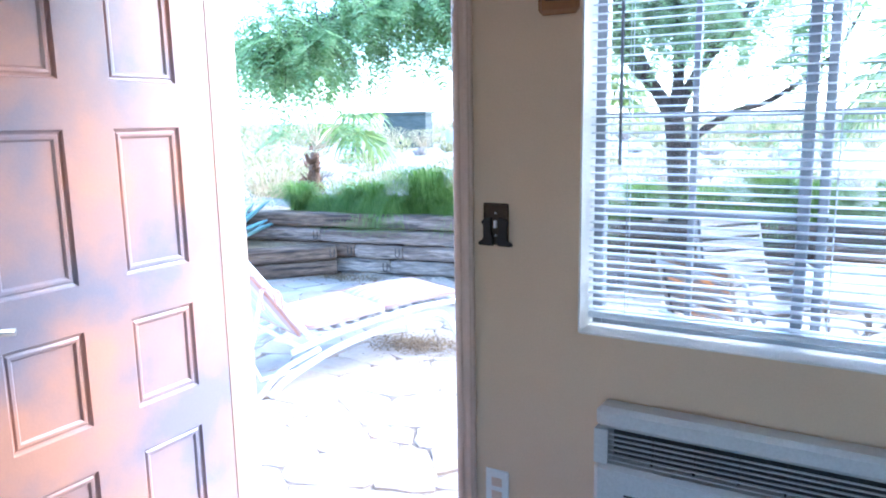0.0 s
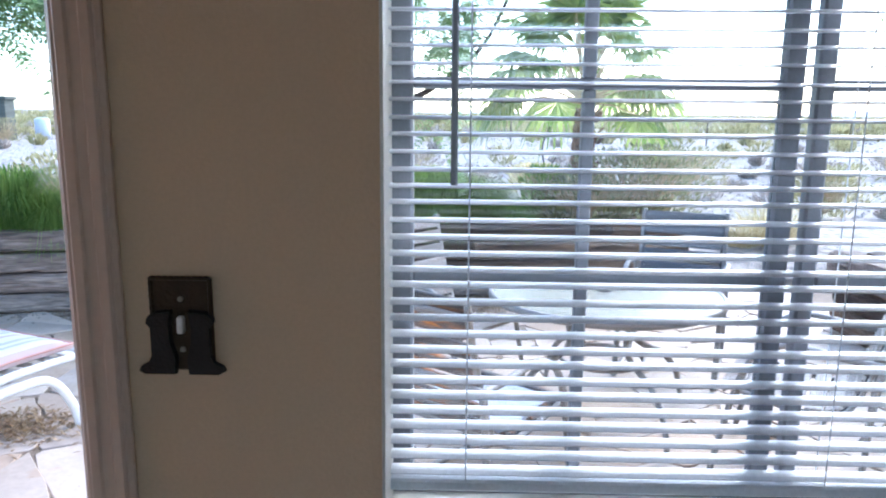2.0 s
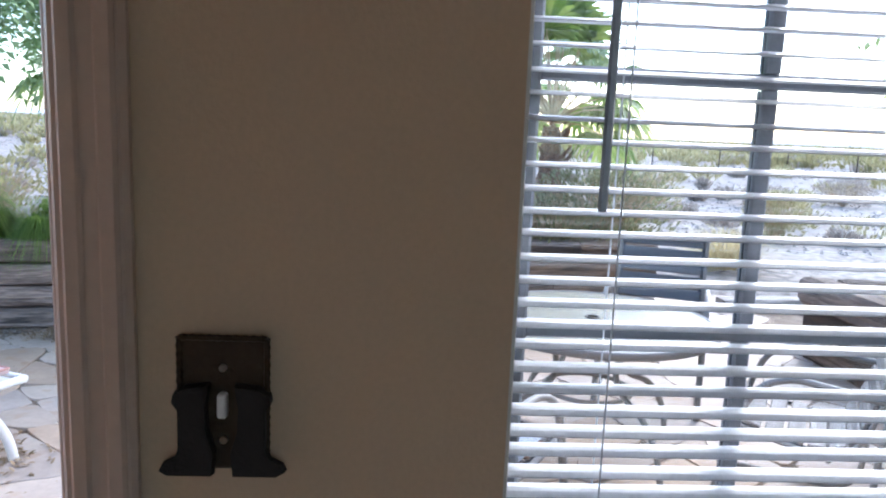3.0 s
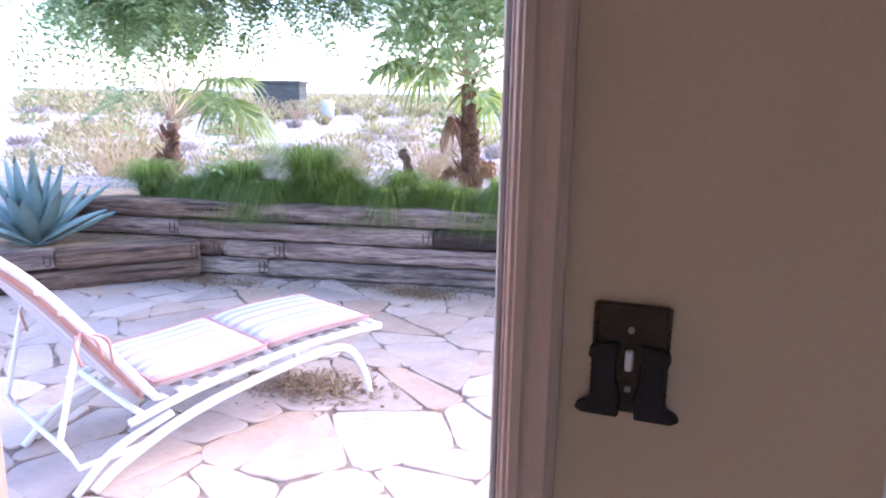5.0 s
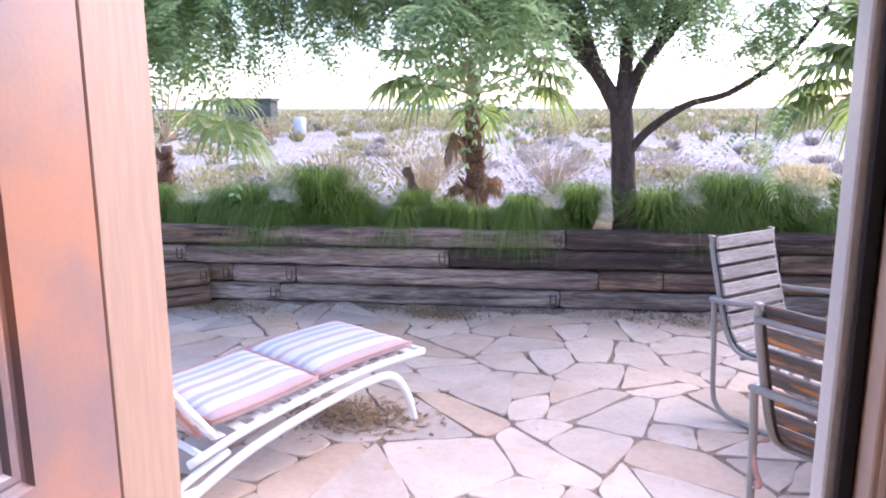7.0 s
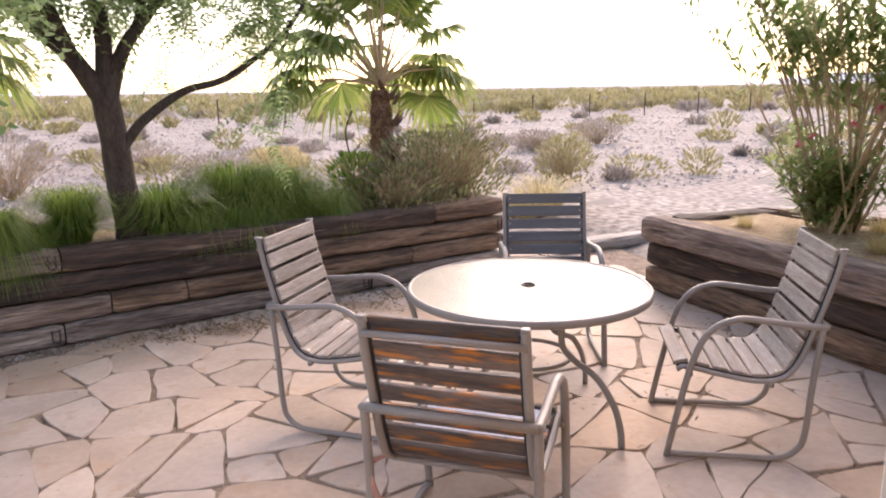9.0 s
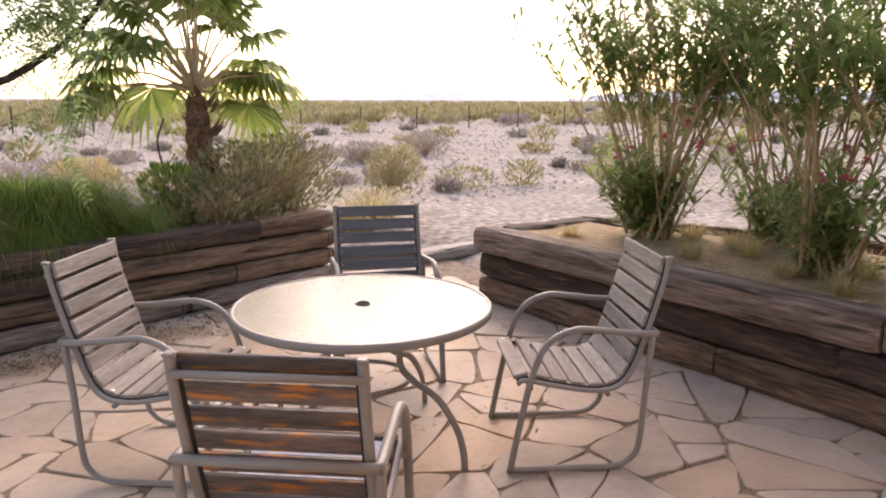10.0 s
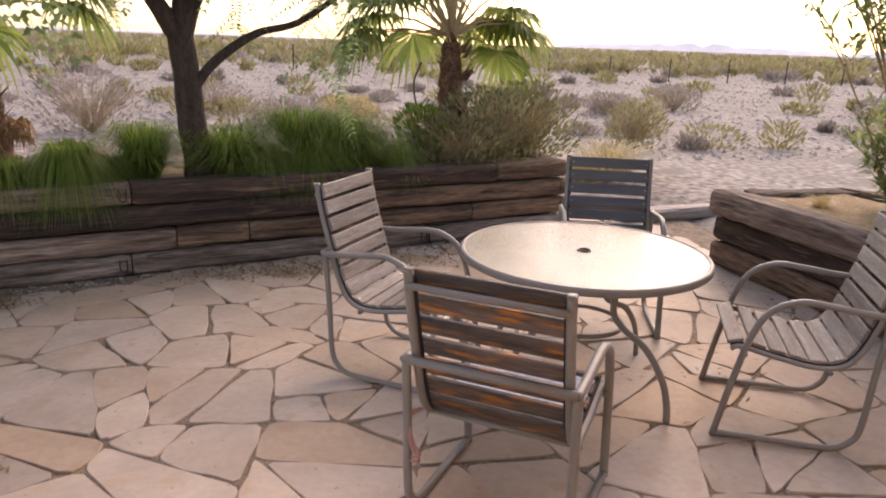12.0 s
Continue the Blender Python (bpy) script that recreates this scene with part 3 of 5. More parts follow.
def shelf_with_books():
    s = thing("wall_shelf", pose(-0.26, 0, 1.29), "narrow reddish wooden wall shelf with a hook rail", "shelf")
    part("board", Geo().box(0, 0.145, -1.05, -0.06, 0, 0.016, 0.004), WOODS, s)
    part("back_board", Geo().box(0, 0.014, -1.0, -0.1, -0.12, 0.0, 0.003), WOODS, s)
    part("hook_rail", Geo().box(0.014, 0.03, -0.95, -0.14, -0.115, -0.095, 0.003), BOOT, s, "black iron rail")
    for k in range(5):
        y = -0.2 - k * 0.17
        hk = Geo().tube(curve([(0.03, y, -0.10), (0.055, y, -0.13), (0.07, y, -0.115), (0.066, y, -0.095)]), 0.004, 6)
        part("hook", hk, BOOT, s)
    br = Geo().tube(curve([(0.005, -0.13, -0.11), (0.07, -0.13, -0.08), (0.12, -0.13, -0.03), (0.13, -0.13, 0.0)]), 0.006, 6)
    part("bracket", br, BOOT, s, "black iron bracket")
    cols = ((0.62, 0.60, 0.54), (0.55, 0.55, 0.52), (0.30, 0.31, 0.26), (0.66, 0.66, 0.66), (0.60, 0.52, 0.10), (0.45, 0.08, 0.10), (0.50, 0.10, 0.13), (0.08, 0.11, 0.28), (0.10, 0.12, 0.16), (0.60, 0.10, 0.07), (0.58, 0.16, 0.11))
    words = ("cream", "pale grey", "olive grey", "white", "yellow", "dark red", "crimson", "navy blue", "charcoal", "red", "coral red")
    y = -0.94
    for c, wd in zip(cols, words):
        t, h, dp = rnd(0.022, 0.04), rnd(0.165, 0.185), rnd(0.105, 0.12)
        mt = surf("book_cover_" + wd.replace(" ", "_"), tuple(v * 0.9 for v in c), c, 12, 0.45, 0.05, 120)
        bk = thing("book", pose(-0.25, y, 1.3065), wd + " book standing upright on the wall shelf", "book", "books on the shelf")
        cv = Geo().box(0, dp, 0, 0.0025, 0, h).box(0, dp, t - 0.0025, t, 0, h).box(dp - 0.003, dp, 0.0025, t - 0.0025, 0, h)
        part("cover", cv, mt, bk)
        part("pages", Geo().box(0.003, dp - 0.003, 0.003, t - 0.003, 0.003, h - 0.004), PAPER, bk, "cream page block")
        y += t + 0.0015
    z = 1.3065
    for c, wd, t in (((0.55, 0.50, 0.36), "tan", 0.035), ((0.62, 0.58, 0.44), "cream paper", 0.04), ((0.60, 0.56, 0.06), "bright yellow", 0.02)):
        mt = surf("flat_cover_" + wd.replace(" ", "_"), tuple(v * 0.9 for v in c), c, 12, 0.5, 0.05, 120)
        bk = thing("book", pose(-0.245, -0.36, z), wd + " book lying flat in a small stack", "book", "books on the shelf")
        part("cover", Geo().box(0, 0.12, 0, 0.19, 0, 0.002).box(0, 0.12, 0, 0.19, t - 0.002, t).box(0.118, 0.12, 0, 0.19, 0.002, t - 0.002), mt, bk)
        part("pages", Geo().box(0.003, 0.116, 0.003, 0.187, 0.002, t - 0.002), PAPER, bk)
        z += t
    kr = thing("key_ring", pose(-0.19, -0.2, 1.165), "black key ring hanging from a hook", "keys")
    part("ring", Geo().tube([(0, 0.014 * math.cos(a), 0.014 * math.sin(a)) for a in [k * math.pi / 8 for k in range(17)]], 0.0016, 6), BOOT, kr)
    part("fob", Geo().box(-0.005, 0.005, -0.018, 0.016, -0.075, -0.014, 0.004), BOOT, kr)
    pc = thing("framed_picture", pose(-0.26, -0.62, 1.86), "faded print in a brown wooden frame", "picture")
    for y0, y1, z0, z1 in ((-0.36, 0.36, -0.26, -0.215), (-0.36, 0.36, 0.215, 0.26), (-0.36, -0.315, -0.215, 0.215), (0.315, 0.36, -0.215, 0.215)):
        part("frame_bar", Geo().box(0, 0.022, y0, y1, z0, z1, 0.004), FRAMEW, pc)
    part("print", Geo().box(0.002, 0.01, -0.315, 0.315, -0.215, 0.215), PICT, pc)


shelf_with_books()

# ---- ground to the horizon ----
WALL_A, WALL_B = Vector((-4.8, 4.092)), Vector((3.48, 5.826))  # front line of the timber wall
WU = (WALL_B - WALL_A).normalized()
WN = Vector((-WU.y, WU.x))


def ground_z(x, y):
    s, d = (Vector((x, y)) - WALL_A).dot(WU), (Vector((x, y)) - WALL_A).dot(WN)
    if d < 0.55:
        z = -0.22
        if x > 4.9 and y > -1:
            z = -0.22 + 0.12 * min(1, (x - 4.9) / 0.6)
        return z
    far = -0.10 + 0.05 * noise.noise(Vector((x * 0.13, y * 0.13, 0))) * min(1, d / 4)
    if s < (WALL_B - WALL_A).length + 0.15:
        k = max(0.0, min(1.0, (d - 1.6) / 2.2))
        return 0.44 + (far - 0.44) * k * k * (3 - 2 * k)
    return far


def steps(a, b, fine0, fine1, step):
    out = [fine0 + i * step for i in range(int((fine1 - fine0) / step) + 1)]
    q, s = fine1, step
    while q < b:
        s *= 1.35
        q += s
        out.append(min(q, b))
    q, s = fine0, step
    while q > a:
        s *= 1.35
        q -= s
        out.insert(0, max(q, a))
    return out


xs, ys = steps(-4200, 4200, -9, 12, 0.33), steps(-60, 4500, -0.8, 16, 0.33)
g = Geo()
g.v = [(x, y, ground_z(x, y)) for y in ys for x in xs]
nx = len(xs)
g.f = [(j * nx + i, j * nx + i + 1, (j + 1) * nx + i + 1, (j + 1) * nx + i) for j in range(len(ys) - 1) for i in range(nx - 1)]
solo("ground", g, DESERT, "pale pinkish desert gravel reaching the horizon", "ground", kind="structure", smooth=True, fix=False)

# earth bed behind the timber wall
bd = Geo()
nb, length = 60, (WALL_B - WALL_A).length
for i in range(nb + 1):
    for k, d in enumerate((0.12, 0.3, 0.5, 0.8, 1.15)):
        q = WALL_A + WU * (length + 0.1) * i / nb + WN * d
        bd.v.append((q.x, q.y, 0.445 + 0.02 * noise.noise(Vector((q.x * 3, q.y * 3, 1))) - (0.03 if k == 4 else 0)))
bd.f = [(i * 5 + k, (i + 1) * 5 + k, (i + 1) * 5 + k + 1, i * 5 + k + 1) for i in range(nb) for k in range(4)]
solo("bed_soil", bd, SOIL, "dry earth of the bed behind the timber wall", "soil", kind="structure", smooth=True, fix=False)

# low far ridges, their distance haze painted into the colour
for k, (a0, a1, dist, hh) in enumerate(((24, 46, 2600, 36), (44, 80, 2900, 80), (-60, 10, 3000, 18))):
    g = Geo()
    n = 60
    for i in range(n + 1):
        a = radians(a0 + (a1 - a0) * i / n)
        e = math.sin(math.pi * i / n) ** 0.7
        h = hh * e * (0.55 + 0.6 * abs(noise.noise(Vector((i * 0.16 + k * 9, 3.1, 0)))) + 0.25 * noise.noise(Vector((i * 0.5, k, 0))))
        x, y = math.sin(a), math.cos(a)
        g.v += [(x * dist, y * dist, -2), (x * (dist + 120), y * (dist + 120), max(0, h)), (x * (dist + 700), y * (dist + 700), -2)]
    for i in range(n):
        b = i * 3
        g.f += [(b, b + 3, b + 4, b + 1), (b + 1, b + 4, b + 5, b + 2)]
    solo("backdrop", g, RIDGE, "low desert ridge on the horizon, haze painted into its colour", "ridge", kind="structure", fix=False)


# ---- flagstone patio ----
patio = thing("patio", pose(0, 0, 0), "irregular pinkish flagstone patio with sandy joints", "patio", kind="structure")
bed = Geo()
bed.box(-6.5, 4.3, TH + 0.002, 4.9, -0.30, PZ - 0.009)
bed.box(-2.2, 4.9, 4.9, 6.9, -0.30, PZ - 0.0095)
part("joint_bed", bed, JOINT, patio, "dark sandy joints")


def cut(poly, n, c):
    """The part of a convex polygon where dot(n) <= c."""
    out = []
    for i, a in enumerate(poly):
        b = poly[(i + 1) % len(poly)]
        da, db = a.dot(n) - c, b.dot(n) - c
        if da <= 0:
            out.append(a)
        if da * db < 0:
            out.append(a + (b - a) * (da / (da - db)))
    return out


def area(poly):
    return abs(sum(a.x * b.y - b.x * a.y for a, b in zip(poly, poly[1:] + poly[:1]))) / 2


def shatter(poly, rs):
    """Breaks a slab across its long way until the pieces have a handy size."""
    if len(poly) < 3 or area(poly) < 0.012:
        return []
    if area(poly) < rs.choice((0.09, 0.15, 0.20, 0.28)):
        return [poly]
    c = sum(poly, Vector((0, 0))) / len(poly)
    far = max(poly, key=lambda q: (q - c).length)
    a = math.atan2((far - c).y, (far - c).x) + rs.uniform(-0.5, 0.5)
    n = Vector((math.cos(a), math.sin(a)))
    m, w = n.dot(c) + rs.uniform(-0.07, 0.07), 0.007 + 0.013 * rs.random() ** 2
    return shatter(cut(poly, n, m - w), rs) + shatter(cut(poly, -n, -m - w), rs)


def flagstones():
    rs = random.Random(11)
    seeds = []
    while flagstones.miss < 9000:
        p = Vector((rs.uniform(-6.8, 4.9), rs.uniform(-0.2, 7.1)))
        gap = 0.40 + 0.35 * rs.random()
        if all((p - q).length > gap for q in seeds):
            seeds.append(p)
        else:
            flagstones.miss = flagstones.miss + 1
    made = 0
    slabs = []
    for p in seeds:
        poly = [p + Vector(o) for o in ((-0.9, -0.9), (0.9, -0.9), (0.9, 0.9), (-0.9, 0.9))]
        for q in seeds:
            d = q - p
            if 0 < d.length < 1.8:
                n = d.normalized()
                poly = cut(poly, n, (p + q).dot(n) / 2 - 0.007 - 0.009 * rs.random() ** 2)
        slabs += shatter(poly, rs)
    for poly in slabs:
        p = sum(poly, Vector((0, 0))) / len(poly)
        if not (-6.2 < p.x < 4.5 and 0.2 < p.y):
            continue
        if (p - WALL_A).dot(WN) > -0.02 and (p - WALL_A).dot(WU) < 8.4:
            continue
        if p.x > 4.36 and p.y < 4.6:
            continue
        poly = cut(poly, Vector((0, -1)), -TH - 0.015)
        if len(poly) < 3:
            continue
        ring = []
        for i, a in enumerate(poly):
            b = poly[(i + 1) % len(poly)]
            if (b - a).length < 0.05:
                ring.append((a + b) / 2)
                continue
            nn = Vector((-(b - a).y, (b - a).x)).normalized()
            ring.append(a + (b - a) * 0.06)
            for f in (0.37, 0.68):
                ring.append(a + (b - a) * f + nn * rs.uniform(-0.022, 0.005))
            ring.append(a + (b - a) * 0.94)
        m = len(ring)
        c = sum(ring, Vector((0, 0))) / m
        dz, tx, ty = rs.uniform(-0.004, 0.005), rs.uniform(-0.008, 0.008), rs.uniform(-0.008, 0.008)

        def top(q, z):
            return (q.x - c.x, q.y - c.y, z + dz + tx * (q.x - c.x) + ty * (q.y - c.y))

        gg = Geo()
        gg.v = [top(q, -0.03) for q in ring] + [top(q, -0.004) for q in ring] + [top(q + (c - q).normalized() * 0.004, 0.0) for q in ring]
        gg.f = [tuple(range(2 * m, 3 * m))]
        for r in (0, 1):
            gg.f += [(r * m + i, r * m + (i + 1) % m, (r + 1) * m + (i + 1) % m, (r + 1) * m + i) for i in range(m)]
        ob = part("flagstone", gg, STONE, patio)
        ob.matrix_basis = pose(c.x, c.y, PZ)
        made += 1
    return made


flagstones.miss = 0

# ---- timber walls ----


def tie_mesh(length, h, d, seed, mat):
    """One squared timber with worn arrises and long open checks: along local x from 0, front face at y = 0, top at z = h."""
    rs = random.Random(seed)
    gg, n = Geo(), max(8, int(length / 0.055))
    b = 0.014
    front = [(0.0, b + (h - 2 * b) * k / 8) for k in range(9)]
    prof = front + [(b, h), (d * 0.2, h), (d * 0.4, h), (d * 0.6, h), (d - b, h), (d, h - b), (d, b), (d - b, 0), (b, 0)]
    m = len(prof)
    for i in range(n + 1):
        x = length * i / n
        e = 0.008 if i in (0, n) else 0.0
        for k, (y, z) in enumerate(prof):
            oy = oz = 0.0
            if k < 9:
                # open checks run along the grain where the wood has split
                q = noise.noise(Vector((x * 1.1 + seed, z * 26, seed * 3.7)))
                oy = 0.010 * max(0.0, 1 - abs(q) * 7) + 0.009 * noise.noise(Vector((x * 2.2, z * 9, seed * 1.3)))
            if 9 <= k <= 13:
                q = noise.noise(Vector((x * 1.1 + seed, y * 24, seed * 5.1)))
                oz = -0.008 * max(0.0, 1 - abs(q) * 7) + 0.006 * noise.noise(Vector((x * 2.0, y * 8, seed * 2.3)))
            if k in (0, 8, 9, 17):
                w = noise.noise(Vector((x * 6, seed * 1.9, k * 4.7)))
                oy += 0.006 + 0.012 * max(0.0, w)
                oz -= (0.004 + 0.012 * max(0.0, w)) * (1 if z > h / 2 else -1)
            oy += e if y < d / 2 else -e
            oz -= e if z > h / 2 else -e
            gg.v.append((x + rs.uniform(-0.008, 0.008) * (0 < i < n), y + oy, z + oz))
    for i in range(n):
        gg.f += [(i * m + k, i * m + (k + 1) % m, (i + 1) * m + (k + 1) % m, (i + 1) * m + k) for k in range(m)]
    gg.f += [tuple(range(m)), tuple(n * m + k for k in range(m))]
    return gg.mesh("timber", mat)


def timber_course(parent, a, u, joints, z0, h, d, seed, woods, proud=0.02):
    ang = math.degrees(math.atan2(u.y, u.x))
    for i in range(len(joints) - 1):
        s0, s1 = joints[i] + 0.005, joints[i + 1] - 0.005
        rs = random.Random(seed * 31 + i)
        me = tie_mesh(s1 - s0, h - 0.011, d, seed * 7 + i, woods[i % len(woods)])
        q = a + u * s0 + Vector((-u.y, u.x)) * rs.uniform(-proud, proud * 0.3)
        t = place("timber", me, parent, pose(q.x, q.y, z0, rs.uniform(-0.8, 0.8), rs.uniform(-0.15, 0.15), ang + rs.uniform(-0.25, 0.25)))
        if rs.random() < 0.75 and s1 - s0 > 0.5:
            # an iron anti-split staple near the end of the timber
            x = s1 - s0 - 0.05
            st = Geo().tube(curve([(x - 0.022, -0.002, h * 0.75), (x - 0.022, -0.003, h * 0.3), (x, -0.003, h * 0.2), (x + 0.022, -0.003, h * 0.3), (x + 0.022, -0.002, h * 0.75)], 3), 0.005, 5)
            part("staple", st, TIEND, t)


CH = 0.165
rw = thing("retaining_wall", pose(0, 0, 0), "weathered railway-sleeper retaining wall, four courses high", "retaining wall", kind="structure")


def sx(x):
    return (x - WALL_A.x) / WU.x


timber_course(rw, WALL_A, WU, [sx(v) for v in (-4.8, -2.64, -0.14, 2.74, 3.48)], PZ + 3 * CH, CH, 0.22, 1, (TIE_BROWN, TIE_PALE, TIE_DARK, TIE_BROWN))
timber_course(rw, WALL_A, WU, [sx(v) for v in (-4.8, -3.3, -1.07, 1.5, 3.48)], PZ + 2 * CH, CH, 0.22, 2, (TIE_PALE, TIE_PALE, TIE_DARK, TIE_BROWN))
timber_course(rw, WALL_A, WU, [sx(v) for v in (-4.8, -2.9, -2.35, 0.13, 0.63, 2.5, 3.48)], PZ + CH, CH, 0.22, 3, (TIE_BROWN, TIE_PALE, TIE_PALE, TIE_BROWN, TIE_BROWN, TIE_BROWN))
timber_course(rw, WALL_A, WU, [sx(v) for v in (-4.8, -2.5, -0.17, 2.1, 3.48)], PZ, CH, 0.22, 4, (TIE_DUSTY,))
# end return of the wall at the path
ru = WN
for k in range(4):
    timber_course(rw, WALL_B + WN * 0.235, ru, [0.0, 1.35], PZ + k * CH, CH, 0.2, 40 + k, (TIE_BROWN,))
lw = thing("planter_wall", pose(0, 0, 0), "low weathered sleeper wall round the agave bed", "retaining wall", kind="structure")
la = Vector((-5.3, 1.80))
lu = (Vector((-3.02, 4.34)) - la).normalized()
for k, j in enumerate(([0, 1.5, 3.42], [0, 2.3, 3.42])):
    timber_course(lw, la, lu, j, PZ + k * CH, CH, 0.2, 60 + k, (TIE_PALE, TIE_BROWN))
solo("agave_bed", Geo().add([(-3.2, 4.40, 0.13), (-5.36, 1.95, 0.13), (-7.5, 3.45, 0.2), (-4.7, 4.2, 0.16), (-3.2, 4.40, -0.2), (-5.36, 1.95, -0.2), (-7.5, 3.45, -0.2), (-4.7, 4.2, -0.2)], [(0, 1, 2, 3), (0, 4, 5, 1), (1, 5, 6, 2), (2, 6, 7, 3), (3, 7, 4, 0)]), SOIL, "dry earth of the agave bed", "soil", kind="structure")

PX, PTOP = 4.17, 0.449
pw = thing("planter_box", pose(0, 0, 0), "raised oleander planter of dark weathered sleepers", "planter", kind="structure")
pa, pu = Vector((PX, 4.62)), Vector((0.02, -1)).normalized()
for k, (h, j) in enumerate(((0.2, [0, 2.2, 4.4]), (0.2, [0.0, 2.9, 4.4]), (0.205, [-0.02, 3.1, 4.4]))):
    for i in range(len(j) - 1):
        rs = random.Random(90 + k * 5 + i)
        me = tie_mesh(j[i + 1] - j[i] - 0.01, h - (0.004 if k == 2 else 0.008), 0.21, 90 + k * 9 + i, (TIE_BROWN, TIE_DARK, TIE_PALE)[k])
        q = pa + pu * (j[i + 1] - 0.005) + Vector((0.21 + rs.uniform(-0.01, 0.02) - (0.035 if k == 2 else 0), 0))
        place("timber", me, pw, pose(q.x - 0.21, q.y, PZ + k * 0.202, 0, 0, math.degrees(math.atan2(-pu.y, -pu.x)) + rs.uniform(-0.3, 0.3)) @ Matrix.Diagonal((1, -1, 1, 1)))
for k in range(3):
    me = tie_mesh(1.0, 0.198, 0.2, 130 + k, TIE_DARK)
    place("timber", me, pw, pose(PX + 0.215, 4.40, PZ + k * 0.202, 0, 0, -4))
me = tie_mesh(1.95, 0.12, 0.1, 140, TIE_BROWN)
place("timber", me, pw, pose(5.22, 4.52, 0.33, 0, 0, -64))
me = tie_mesh(2.6, 0.12, 0.1, 141, TIE_BROWN)
place("timber", me, pw, pose(6.08, 2.76, 0.33, 0, 0, -76))
sg = Geo()
nn = 14
for j in range(nn + 1):
    y = 0.25 + (4.42 - 0.25) * j / nn
    xr = 5.25 + (4.5 - y) * 0.42 if y > 2.7 else 6.0 + (2.7 - y) * 0.25
    for i in range(9):
        x = PX + 0.1 + (xr - PX - 0.1) * i / 8
        sg.v.append((x, y, 0.385 + 0.03 * noise.noise(Vector((x * 2, y * 2, 0))) + (0.03 if 0 < i < 8 else 0)))
for j in range(nn):
    sg.f += [(j * 9 + i, j * 9 + i + 1, (j + 1) * 9 + i + 1, (j + 1) * 9 + i) for i in range(8)]
n0 = len(sg.v)
rim = [j * 9 + 8 for j in range(nn + 1)]
for i in rim:
    x, y, z = sg.v[i]
    sg.v.append((x + 0.02, y, -0.3))
sg.f += [(rim[j], rim[j + 1], n0 + j + 1, n0 + j) for j in range(nn)]
solo("planter_soil", sg, SOIL, "sandy soil with dry grass in the planter", "soil", kind="structure", smooth=True, fix=False)
st = thing("path_step", pose(4.2, 5.93, PZ - 0.02), "low sandy timber step where the path leaves the patio", "step", kind="structure")
place("timber", tie_mesh(1.2, 0.13, 0.2, 151, SLATWOOD), st, pose(0.0, 0.0, 0, 0, 0, 6))

# ---- table and chairs ----


def round_table():
    t = thing("round_table", pose(2.124, 2.88, PZ), "round patio table with pebbled glass top and taupe frame", "table")
    R, H, n = 0.585, 0.69, 72
    gl = Geo()
    for r, z in ((0.022, H - 0.008), (0.022, H), (R - 0.004, H), (R - 0.004, H - 0.008)):
        gl.v += [(r * math.cos(2 * math.pi * k / n), r * math.sin(2 * math.pi * k / n), z) for k in range(n)]
    for a in range(4):
        b = (a + 1) % 4
        gl.f += [(a * n + k, a * n + (k + 1) % n, b * n + (k + 1) % n, b * n + k) for k in range(n)]
    part("glass_top", gl, TABLEG, t, "cream pebbled glass top")
    prof = [(R - 0.006, H + 0.003), (R + 0.008, H + 0.003), (R + 0.014, H - 0.004), (R + 0.014, H - 0.028), (R + 0.006, H - 0.034), (R - 0.012, H - 0.03), (R - 0.012, H - 0.010), (R - 0.006, H - 0.008)]
    rim = Geo()
    m = len(prof)
    for k in range(n):
        a = 2 * math.pi * k / n
        rim.v += [(r * math.cos(a), r * math.sin(a), z) for r, z in prof]
    for k in range(n):
        q = (k + 1) % n
        rim.f += [(k * m + i, k * m + (i + 1) % m, q * m + (i + 1) % m, q * m + i) for i in range(m)]
    part("rim", rim, FRAME_T, t, "taupe metal rim", True)
    ring = Geo().tube([(0.03 * math.cos(a), 0.03 * math.sin(a), H + 0.001) for a in [k * math.pi / 10 for k in range(21)]], 0.006, 6)
    part("umbrella_ring", ring, BLACK, t, "dark umbrella hole ring", True)
    for z, r in ((H - 0.03, 0.3), (0.33, 0.215)):
        hoop = Geo().tube([(r * math.cos(a), r * math.sin(a), z) for a in [k * math.pi / 20 for k in range(41)]], 0.011, 8)
        part("hoop", hoop, FRAME_T, t, "", True)
    for k in range(4):
        a = radians(-65.6 + 90 * k)
        c, s = math.cos(a), math.sin(a)
        line = curve([(r * c, r * s, z) for r, z in ((0.33, H - 0.035), (0.25, H - 0.08), (0.205, H - 0.18), (0.21, 0.42), (0.28, 0.365), (0.40, 0.31), (0.495, 0.20), (0.535, 0.09), (0.545, 0.0))], 5)
        part("leg", Geo().tube(line, 0.017, 8, 0.75), FRAME_T, t, "curved metal leg", True)
    for k in range(2):
        a = radians(-20.6 + 90 * k)
        part("brace", Geo().tube([(-0.3 * math.cos(a), -0.3 * math.sin(a), H - 0.03), (0.3 * math.cos(a), 0.3 * math.sin(a), H - 0.03)], 0.009, 6), FRAME_T, t)
    return t


round_table()


